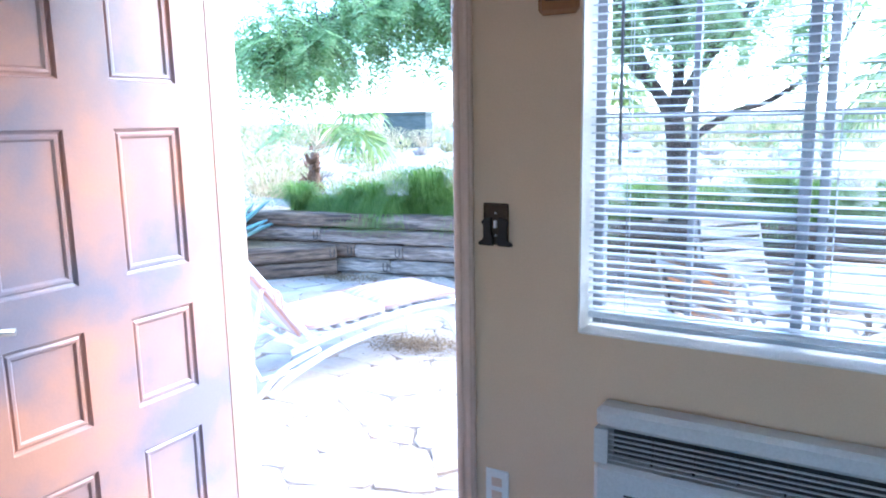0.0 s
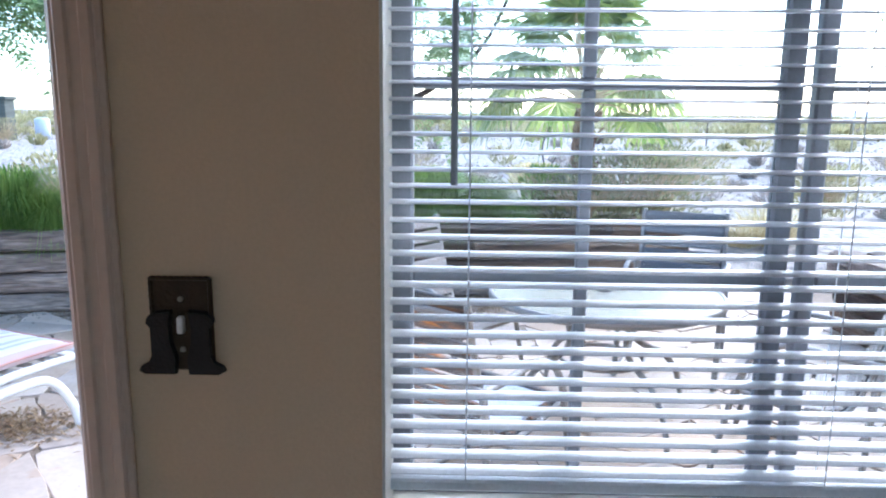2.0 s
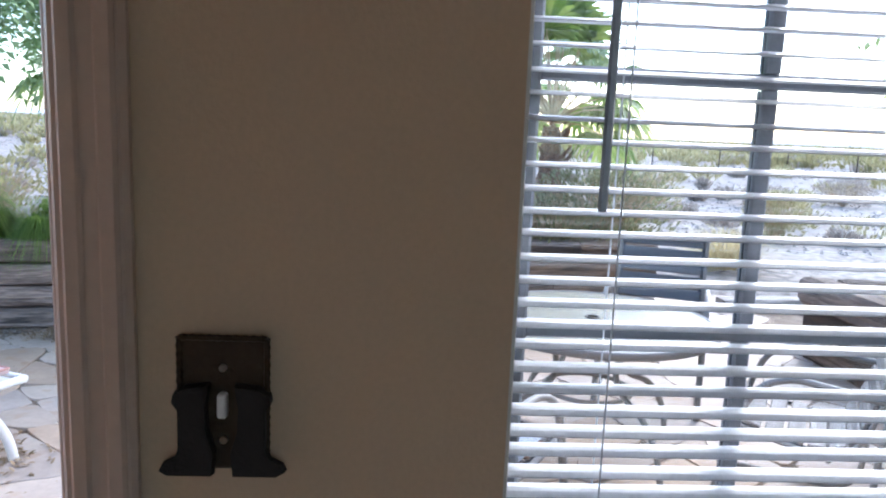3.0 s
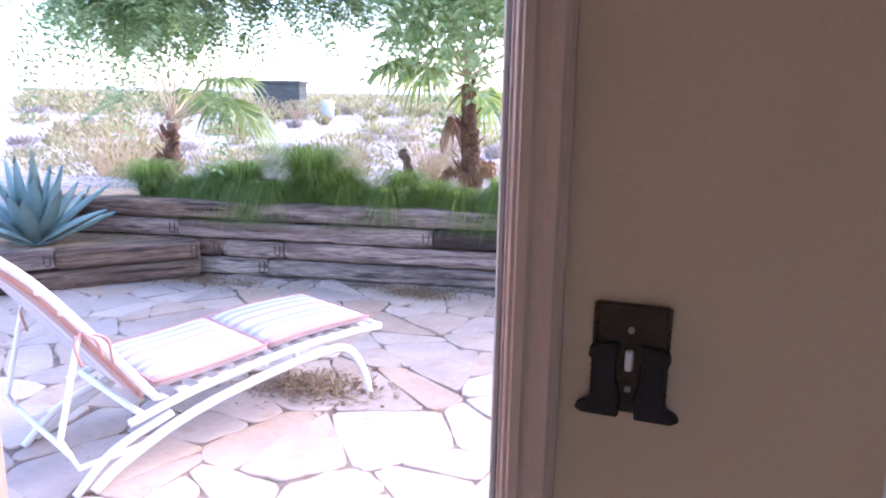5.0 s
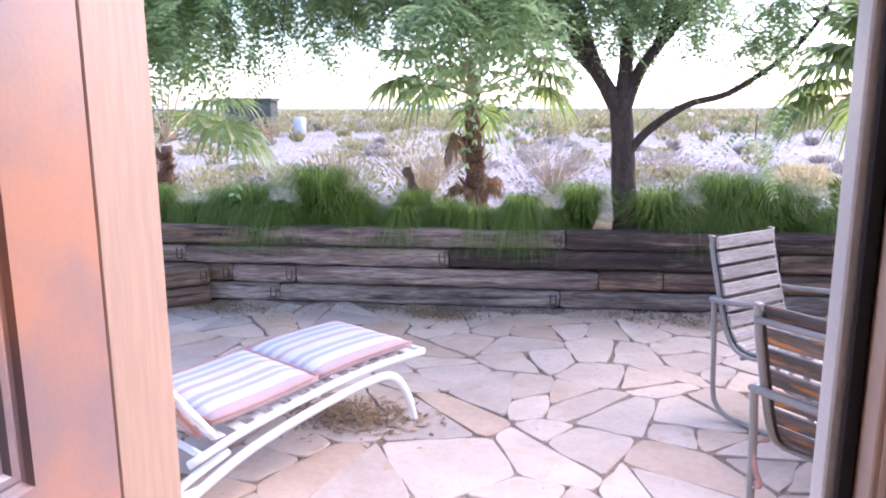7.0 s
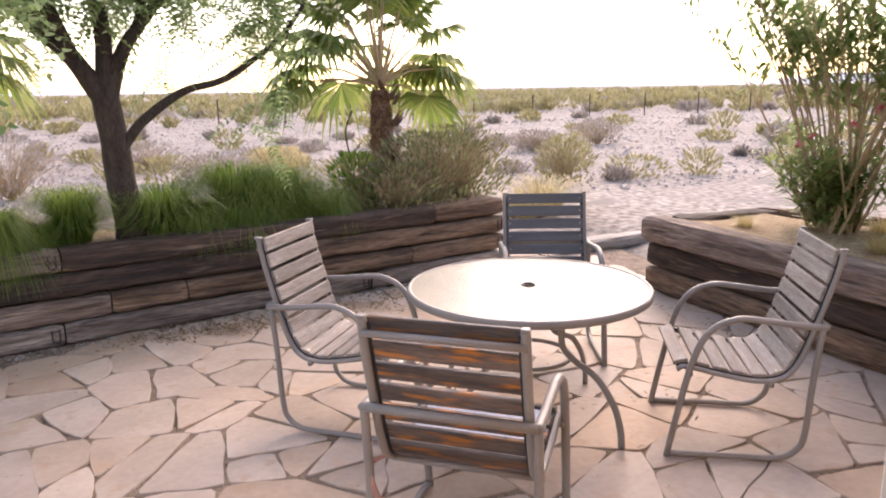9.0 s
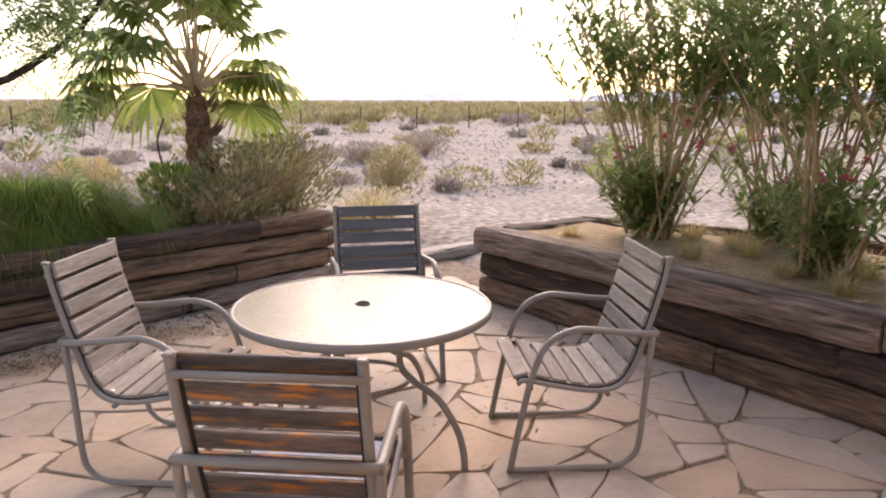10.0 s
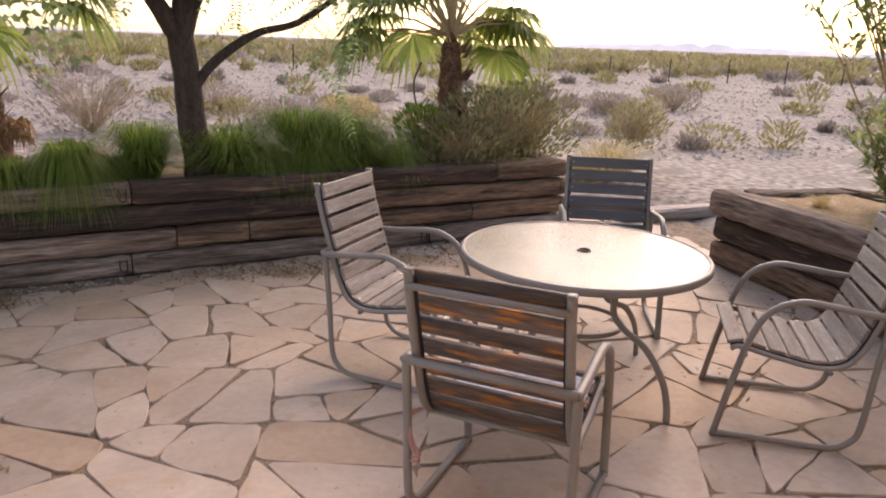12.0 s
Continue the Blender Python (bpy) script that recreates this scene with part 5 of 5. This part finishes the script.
def mesquite():
    rs = random.Random(17)
    t = thing("mesquite_tree", pose(0.285, 5.6, 0.40), "spreading mesquite tree with dark trunk and feathery leaves", "tree")
    o = Vector((0.285, 5.6, 0.40))
    limbs = [
        ([(0.285, 5.6, 0.35), (0.275, 5.58, 0.7), (0.255, 5.53, 1.13), (0.215, 5.5, 1.55)], 0.115, 0.088),
        ([(0.215, 5.5, 1.45), (-0.065, 5.42, 1.88), (-0.405, 5.3, 2.34), (-1.145, 5.0, 2.75), (-2.145, 4.6, 2.6), (-3.245, 4.2, 2.2)], 0.075, 0.012),
        ([(0.215, 5.5, 1.45), (0.245, 5.5, 2.0), (0.205, 5.45, 2.6), (0.055, 5.2, 3.3), (-0.245, 4.9, 3.9)], 0.07, 0.012),
        ([(0.235, 5.5, 1.42), (0.375, 5.5, 1.8), (0.635, 5.5, 2.15), (1.0, 5.4, 2.6), (1.4, 5.2, 3.0), (1.6, 4.9, 3.3)], 0.06, 0.010),
        ([(0.285, 5.51, 1.08), (0.455, 5.5, 1.3), (0.720, 5.5, 1.5), (1.035, 5.5, 1.58), (1.345, 5.5, 1.78), (1.555, 5.5, 2.02), (1.72, 5.4, 2.3), (1.85, 5.3, 2.55)], 0.042, 0.010),
        ([(0.055, 5.45, 1.7), (-0.195, 4.9, 2.5), (-0.295, 4.3, 2.8), (-0.345, 3.8, 2.55), (-0.365, 3.45, 2.18), (-0.375, 3.35, 1.95)], 0.045, 0.006),
        ([(-0.245, 5.35, 2.1), (-1.045, 4.7, 2.6), (-1.745, 4.0, 2.6), (-2.345, 3.4, 2.3), (-2.745, 3.1, 2.0)], 0.045, 0.008),
        ([(0.205, 5.47, 2.4), (-0.345, 5.9, 3.0), (-1.045, 6.3, 3.3), (-1.845, 6.6, 3.2)], 0.045, 0.008),
        ([(0.455, 5.5, 1.9), (0.655, 5.9, 2.6), (1.055, 6.3, 3.1), (1.655, 6.6, 3.2)], 0.04, 0.008),
        ([(-0.045, 5.45, 1.8), (-0.745, 5.6, 2.4), (-1.645, 5.6, 2.6), (-2.645, 5.5, 2.5)], 0.04, 0.008),
    ]
    tips = []
    for k, (pts, r0, r1) in enumerate(limbs):
        line = curve(pts, 6)
        n = len(line)
        line = [p + Vector((noise.noise(p * 2.3), noise.noise(p * 2.3 + Vector((9, 0, 0))), noise.noise(p * 2.3 + Vector((0, 9, 0))))) * 0.03 * (i > 0) for i, p in enumerate(line)]
        rad = [(r0 + (r1 - r0) * (i / (n - 1)) ** 0.8) * (1 + 0.08 * noise.noise(p * 9)) for i, p in enumerate(line)]
        gg = Geo().tube([p - o for p in line], rad, 10)
        part("trunk" if k == 0 else "limb", gg, BARK, t, "", True)
        if k == 0:
            continue
        start = 0.35 if k != 4 else 0.62
        for i in range(n):
            f = i / (n - 1)
            if f < start:
                continue
            for _ in range((6 if line[i].x < 0.3 else 3) if k != 5 else 2):
                d = Vector((rs.gauss(0, 1), rs.gauss(0, 1), rs.gauss(0.1, 0.55))).normalized()
                ln = rs.uniform(0.35, 0.85) if k != 5 else rs.uniform(0.15, 0.4)
                a = line[i]
                b = a + d * ln * 0.6 + Vector((0, 0, 0.05))
                c = a + d * ln + Vector((0, 0, -0.28 * ln))
                if k != 5 and (c.z < 2.2 and -2.2 < c.x < -0.3 and rs.random() < 0.6 or c.x > 1.35 and c.z < 3.1):
                    continue
                tips.append((a, b, c, 1.9 if k == 5 and f > 0.5 else 1.35 if c.x < 0.3 else 1.15))
    tw, lf = Geo(), Geo()
    for a, b, c, big in tips:
        ln = curve([a, b, c], 4)
        tw.tube([p - o for p in ln], [0.007 - 0.0009 * i for i in range(len(ln))][: len(ln)], 4, cap=False)
        for q in range(9 if big < 1.6 else 8):
            p = ln[min(len(ln) - 1, int(rs.uniform(0.15, 1.0) * len(ln)))]
            e = (Vector((rs.gauss(0, 1), rs.gauss(0, 1), rs.uniform(-1.3, 0.2) if big < 1.6 else rs.uniform(-1.7, 0.3)))).normalized()
            L = rs.uniform(0.20, 0.34) * big
            sd = e.cross(Vector((rs.gauss(0, 0.4), rs.gauss(0, 0.4), 1))).normalized()
            strip(lf, [p - o, p - o + e * L * 0.5 + Vector((0, 0, -0.075 * L)), p - o + e * L + Vector((0, 0, -0.3 * L))], (0.0022, 0.0018, 0.001), sd)
            for s in range(10):
                f = (s + 1) / 10
                mid = p - o + e * L * f + Vector((0, 0, -0.10 * L * f * f * 3))
                w = (0.050 if big < 1.6 else 0.030) * big * (1 - 0.5 * abs(f - 0.45))
                for sg_ in (-1, 1):
                    tip = mid + sd * sg_ * w + e * 0.016 + Vector((0, 0, -0.008))
                    nrm = e * 0.0095 * big
                    k = len(lf.v)
                    lf.v += [tuple(mid), tuple(mid + sd * sg_ * w * 0.5 + nrm * 1.2), tuple(tip), tuple(mid + sd * sg_ * w * 0.5 - nrm * 0.8)]
                    lf.f.append((k, k + 1, k + 2, k + 3))
    tagged(part("twig_mass", tw, BARK, t, fix=False), kind="stuff")
    part("crown", lf, MESQ, t, "feathery green compound leaves", fix=False)
    return t


mesquite()


def oleander(x, y, h, n, seed, label, lean0=(0.0, 0.0)):
    rs = random.Random(seed)
    t = thing("oleander_shrub", pose(x, y, 0.38), label, "shrub", "oleanders in the planter")
    st, lf, fl = Geo(), Geo(), Geo()

    def leaves(line, count, f0, off):
        m = len(line) - 1
        for _ in range(count):
            f = f0 + (1 - f0) * rs.random() ** 0.8
            k = min(m - 1, int(f * m))
            p = line[k] + (line[k + 1] - line[k]) * (f * m - k)
            aa = rs.uniform(0, 6.283)
            e = Vector((math.cos(aa), math.sin(aa), rs.uniform(-0.3, 1.1))).normalized()
            p = p + e * rs.uniform(0.0, off)
            L = rs.uniform(0.11, 0.20)
            sd = e.cross(Vector((0, 0, 1))).normalized()
            strip(lf, [p, p + e * L * 0.45 + Vector((0, 0, 0.006)), p + e * L + Vector((0, 0, -0.016))], (0.003, 0.0155, 0.001), sd)

    def bend(b, d, length, m=5):
        return [b + Vector((d.x * length * q * (0.7 + 0.45 * q), d.y * length * q * (0.7 + 0.45 * q), length * q)) for q in [i / m for i in range(m + 1)]]

    for i in range(n):
        a = i * 2.399 + rs.uniform(-0.4, 0.4)
        lean = 0.06 + 0.48 * math.sqrt(rs.random())
        hh = h * rs.uniform(0.6, 1.0) * (1 - 0.25 * lean)
        d = Vector((math.cos(a) * lean + lean0[0], math.sin(a) * lean + lean0[1], 1))
        b = Vector((rs.uniform(-0.13, 0.13), rs.uniform(-0.16, 0.16), 0))
        line = bend(b, d, hh)
        st.tube(line, [0.012, 0.010, 0.008, 0.006, 0.004, 0.002], 5, cap=False)
        leaves(line, 26, 0.62, 0.10)
        for k in range(4):
            f = rs.uniform(0.34, 0.8)
            j = min(4, int(f * 5))
            s = line[j] + (line[j + 1] - line[j]) * (f * 5 - j)
            aa = a + rs.gauss(0, 1.0)
            e = Vector((math.cos(aa), math.sin(aa), 0)) * rs.uniform(0.25, 0.8) + Vector((0, 0, 1))
            br = bend(s, e, rs.uniform(0.22, 0.5) * h * 0.42, 3)
            st.tube(br, [0.005, 0.004, 0.003, 0.0015], 4, cap=False)
            leaves(br, 26, 0.40, 0.05)
        if rs.random() < 0.45:
            p = line[-1] if rs.random() < 0.5 else line[2] + Vector((rs.gauss(0, 0.1), rs.gauss(0, 0.1), 0))
            for q in range(8):
                e = Vector((rs.gauss(0, 1), rs.gauss(0, 1), rs.gauss(0.3, 0.7))).normalized()
                strip(fl, [p, p + e * 0.024, p + e * 0.040], (0.004, 0.016, 0.006), e.cross(Vector((0.3, 0.2, 1))).normalized())
    for i in range(int(n * 1.5)):
        # low leafy shoots round the foot
        a, lean = rs.uniform(0, 6.283), rs.uniform(0.15, 0.85)
        line = bend(Vector((rs.uniform(-0.1, 0.1), rs.uniform(-0.12, 0.12), 0)), Vector((math.cos(a) * lean, math.sin(a) * lean, 1)), rs.uniform(0.35, 0.85), 4)
        st.tube(line, [0.005, 0.004, 0.003, 0.002, 0.001], 4, cap=False)
        leaves(line, 42, 0.12, 0.05)
    tagged(part("cane_mass", st, CANE, t, "bare tan stems", fix=False), kind="stuff")
    tagged(part("foliage", lf, OLEA, t, "narrow green leaves", fix=False), kind="stuff")
    if fl.v:
        tagged(part("blossom", fl, PINK, t, "small pink blossoms", fix=False), kind="stuff")
    return t


oleander(5.1, 3.65, 3.0, 39, 5, "tall oleander shrub with pink flowers in the planter", (0.05, -0.03))
oleander(4.97, 2.22, 2.6, 22, 6, "broad oleander shrub with bare lower stems in the planter", (0.08, -0.03))
oleander(5.6, 2.9, 2.8, 17, 7, "tall oleander shrub at the back of the planter")
oleander(4.9, 1.5, 2.5, 18, 8, "leafy oleander shrub near the house in the planter")


def agave(x, y, z, s, seed):
    rs = random.Random(seed)
    t = thing("agave", pose(x, y, z), "large blue-green agave with pointed fleshy leaves", "agave")
    for i in range(26):
        a = i * 2.399
        el = radians(82 - 62 * (i / 26) + rs.uniform(-5, 5))
        L = s * rs.uniform(0.75, 1.0)
        d = Vector((math.cos(a) * math.cos(el), math.sin(a) * math.cos(el), math.sin(el)))
        sd = Vector((-math.sin(a), math.cos(a), 0))
        up = sd.cross(d).normalized()
        gg = Geo()
        for q, w in ((0, 0.05), (0.2, 0.07), (0.45, 0.085), (0.7, 0.062), (0.88, 0.032), (1.0, 0.003)):
            c = d * L * q + Vector((0, 0, -0.10 * L * q * q * (1 if i > 10 else 0.2)))
            w *= s
            gg.v += [tuple(c - sd * w + up * w * 0.35), tuple(c - up * 0.010), tuple(c + sd * w + up * w * 0.35), tuple(c - up * (0.012 + w * 0.35))]
        for k in range(5):
            gg.f += [(k * 4 + j, k * 4 + (j + 1) % 4, k * 4 + 4 + (j + 1) % 4, k * 4 + 4 + j) for j in range(4)]
        part("leaf", gg, AGAVE, t, smooth=True)
    return t


agave(-4.2, 3.72, 0.13, 0.85, 2)
agave(-4.95, 2.95, 0.13, 0.6, 4)


def brush(gg, c, r, h, n, size, rs, upright=0.5):
    """A loose bush of n small leaf cards round c."""
    for _ in range(n):
        a, q = rs.uniform(0, 6.283), rs.random() ** 0.5
        zz = rs.random()
        k = math.sin(math.pi * min(1, 0.12 + zz * 0.8)) ** 0.6
        p = c + Vector((r * q * k * math.cos(a), r * q * k * math.sin(a), h * zz))
        e = Vector((math.cos(a) * q, math.sin(a) * q, upright + rs.random())).normalized()
        sd = Vector((rs.gauss(0, 1), rs.gauss(0, 1), rs.gauss(0, 1))).cross(e)
        if sd.length < 0.05:
            continue
        sd = sd.normalized()
        L = size * rs.uniform(0.6, 1.4)
        strip(gg, [p, p + e * L * 0.5, p + e * L], (size * 0.10, size * 0.24, size * 0.05), sd)


def shrub(name, x, y, z, r, h, n, size, leaf, seed, label, twigs=True):
    rs = random.Random(seed)
    t = thing(name, pose(x, y, z), label, "shrub")
    gg, tw = Geo(), Geo()
    for i in range(120 if twigs else 0):
        a, l = rs.uniform(0, 6.283), rs.uniform(0.2, 1.0)
        e = Vector((math.cos(a) * r * l, math.sin(a) * r * l, h * rs.uniform(0.55, 1.0)))
        tw.tube([Vector((0, 0, -0.02)), e * 0.5 + Vector((0, 0, 0.05)), e], [0.006, 0.004, 0.002], 4, cap=False)
    brush(gg, Vector((0, 0, 0)), r, h, n, size, rs)
    tagged(part("foliage", gg, leaf, t, fix=False), kind="stuff")
    if twigs:
        tagged(part("twig_mass", tw, CANE, t, fix=False), kind="stuff")
    return t


shrub("grey_shrub", 2.92, 6.2, 0.42, 0.68, 0.66, 1700, 0.045, GREYSH, 1, "dry grey-green shrub with fine twigs behind the wall")
shrub("grey_shrub", 3.3, 6.45, 0.40, 0.60, 0.72, 1100, 0.045, GREYSH, 2, "dry grey-green shrub with fine twigs beside the path")
shrub("grey_shrub", 2.5, 5.98, 0.42, 0.50, 0.42, 900, 0.045, GREYSH, 3, "low grey-brown shrub behind the timber wall")
shrub("green_shrub", 2.18, 6.2, 0.42, 0.26, 0.50, 900, 0.05, GRASS, 4, "small green shrub beside the palm", True)
tw = Geo().tube(curve([(2.2, 6.5, 0.4), (2.22, 6.5, 0.8), (2.18, 6.5, 1.1), (2.25, 6.5, 1.3)]), 0.008, 6)
tw.tube([(2.22, 6.5, 0.85), (2.32, 6.5, 1.0)], 0.005, 5)
solo("dead_sapling", tw, BARK, "thin dead brown stem rising from the bed", "stem")

# desert scrub: near bushes are things of their own, the far plain is one mass
rd = random.Random(77)
for i, (x, y, r, h, mt, nm, lb) in enumerate((
        (6.9, 10.4, 0.5, 0.75, CREO, "creosote_bush", "thin yellow-green creosote bush on the gravel"),
        (5.8, 13.5, 0.8, 0.9, CREO, "creosote_bush", "yellow-green creosote bush on the gravel"),
        (9.5, 16.0, 0.7, 0.5, DEADB, "dead_brush", "grey dead brush clump on the gravel"),
        (12.0, 17.0, 0.8, 0.6, DEADB, "dead_brush", "grey dead brush clump on the gravel"),
        (-1.5, 12.5, 0.9, 0.9, DEADB, "dead_brush", "bare grey brush on the pale gravel"),
        (-3.3, 10.5, 0.9, 1.1, CREO, "creosote_bush", "open creosote bush behind the bed"),
        (-4.2, 9.2, 0.7, 0.9, CREO, "creosote_bush", "open creosote bush behind the bed"),
        (-7.5, 8.0, 1.1, 1.3, CREO, "creosote_bush", "tall yellow-green bush beside the agave bed"),
        (-6.6, 7.2, 0.8, 1.0, CREO, "creosote_bush", "yellow-green bush beside the agave bed"),
        (1.5, 13.0, 0.7, 0.5, DEADB, "dead_brush", "grey dead brush clump on the gravel"),
        (0.3, 16.0, 0.9, 0.6, DEADB, "dead_brush", "grey dead brush clump on the gravel"),
        (-21.6, 32.4, 1.5, 1.25, CREO, "creosote_bush", "wide creosote bush before the far shed"),
        (-19.8, 33.0, 1.2, 1.1, CREO, "creosote_bush", "wide creosote bush before the far shed"),
        (-23.0, 33.0, 1.3, 1.2, CREO, "creosote_bush", "wide creosote bush before the far shed"),
        (3.0, 15.0, 0.6, 0.45, STRAW, "straw_clump", "orange-brown dry clump on the gravel"))):
    shrub(nm, x, y, ground_z(x, y), r, h, 900, 0.07, mt, 100 + i, lb)
far = {0: Geo(), 1: Geo()}
for i in range(2900):
    dist = 13 * (40 / 13) ** rd.random() if i < 190 else 46 * (560 / 46) ** rd.random()
    a = radians(rd.uniform(-50, 76))
    x, y = dist * math.sin(a), dist * math.cos(a)
    if y < 8 or x > 4 and y < 9:
        continue
    grey = rd.random() < (0.55 if dist < 34 else 0.18)
    r = rd.uniform(0.35, 0.95) * (0.8 if grey else 1.15)
    h = rd.uniform(0.25, 0.5) if grey else rd.uniform(0.4, 0.9)
    if dist < 40:
        r, h = r * 0.62, h * rd.uniform(0.4, 0.8)
    n = int(max(26, min(220, 3600 / dist)))
    brush(far[int(grey)], Vector((x, y, ground_z(x, y) - 0.03)), r, h, n, max(0.09, min(0.7, dist * 0.006)), rd)
solo("creosote_scrub", far[0], CREO, "yellow-green creosote scrub across the plain", "scrub", kind="stuff", fix=False)
solo("grey_scrub", far[1], DEADB, "grey dry brush scattered across the plain", "scrub", kind="stuff", fix=False)


def pebbles(name, pts, mat, label, seed):
    rs = random.Random(seed)
    gg = Geo()
    for x, y, z, s in pts:
        vs = []
        for k in range(6):
            d = Vector(((1, 0, 0), (0, 1, 0), (-1, 0, 0), (0, -1, 0), (0, 0, 0.7), (0, 0, -0.5))[k]) * s * rs.uniform(0.7, 1.3)
            vs.append(Vector((x, y, z)) + d)
        gg.add(vs, [(0, 1, 4), (1, 2, 4), (2, 3, 4), (3, 0, 4), (1, 0, 5), (2, 1, 5), (3, 2, 5), (0, 3, 5)])
    return solo(name, gg, mat, label, "stones", kind="stuff", fix=False)


pts = []
for i in range(20000):
    dist = 6.5 * (60 / 6.5) ** rd.random()
    a = radians(rd.uniform(-45, 66))
    x, y = dist * math.sin(a), dist * math.cos(a)
    if (Vector((x, y)) - WALL_A).dot(WN) > 0.6 and not (x > 3.2 and y < 9.2):
        pts.append((x, y, ground_z(x, y), rd.uniform(0.010, 0.04) * (1 + dist / 26)))
pebbles("desert_stones", pts, PEBBLE, "loose grey desert stones on the plain", 5)

# leaf litter on the patio
lt = Geo()
for cx, cy, sx_, sy_, n in ((-0.9, 2.6, 0.19, 0.11, 900), (-1.1, 4.62, 0.22, 0.09, 600), (-2.9, 4.25, 0.28, 0.10, 500), (0.75, 4.98, 0.35, 0.10, 450), (1.5, 5.05, 0.45, 0.12, 520), (2.75, 2.9, 0.25, 0.3, 40), (3.3, 4.9, 0.5, 0.2, 160), (3.9, 3.8, 0.12, 0.6, 90), (2.0, 5.3, 0.5, 0.12, 160)):
    for _ in range(n):
        x, y = rd.gauss(cx, sx_), rd.gauss(cy, sy_)
        if (Vector((x, y)) - WALL_A).dot(WN) > -0.01:
            continue
        a = rd.uniform(0, 6.283)
        e = Vector((math.cos(a), math.sin(a), rd.uniform(-0.2, 0.5)))
        strip(lt, [Vector((x, y, PZ + 0.006)), Vector((x, y, PZ + 0.010)) + e * 0.018, Vector((x, y, PZ + 0.007)) + e * 0.034], (0.003, 0.007, 0.002), Vector((-math.sin(a), math.cos(a), 0)))
for _ in range(500):
    x, y = rd.uniform(-3, 4), rd.uniform(0.4, 5.2)
    if (Vector((x, y)) - WALL_A).dot(WN) > -0.02:
        continue
    a = rd.uniform(0, 6.283)
    e = Vector((math.cos(a), math.sin(a), 0.1))
    strip(lt, [Vector((x, y, PZ + 0.007)), Vector((x, y, PZ + 0.008)) + e * 0.008, Vector((x, y, PZ + 0.007)) + e * 0.015], (0.001, 0.003, 0.001), Vector((-math.sin(a), math.cos(a), 0)))
solo("leaf_litter", lt, LITTER, "dry brown leaf litter gathered on the flagstones", "leaf litter", kind="stuff", fix=False)
# gravel drift along the foot of the wall
pts = []
for _ in range(900):
    q = WALL_A + WU * rd.uniform(1.6, 8.0) - WN * abs(rd.gauss(0, 0.11))
    pts.append((q.x, q.y, PZ + 0.002, rd.uniform(0.004, 0.013)))
pebbles("gravel_drift", pts, PEBBLE, "small gravel drifted along the foot of the wall", 8)

# far shed and fence posts
sh = thing("shed", pose(-22.4, 35, ground_z(-22.4, 35)), "dark weathered flat-roofed shed far out on the plain", "shed")
part("wall", Geo().box(-1.5, 1.5, 0, 0.8, 0, 1.95, 0.02), SHEDM, sh)
part("roof", Geo().box(-1.6, 1.6, -0.1, 0.9, 1.95, 2.12, 0.02), SHEDM, sh)
tk = thing("water_tank", pose(-19.7, 36, ground_z(-19.7, 36)), "small pale tank beside the far shed", "tank")
part("drum", Geo().tube([(0, 0, 0), (0, 0, 1.0), (0, 0, 1.1)], [0.35, 0.35, 0.2], 14), CLOTH, tk, "", True)
for i in range(16):
    x, y = 4 + i * 3.2, 38 - i * 0.6
    fp = thing("fence_post", pose(x, y, ground_z(x, y) - 0.05), "thin dark fence post out on the plain", "post", "far fence posts")
    part("post", Geo().tube([(0, 0, 0), (0.01, 0, 1.25)], 0.035, 6), BARK, fp)

print("flagstones", flagstones())
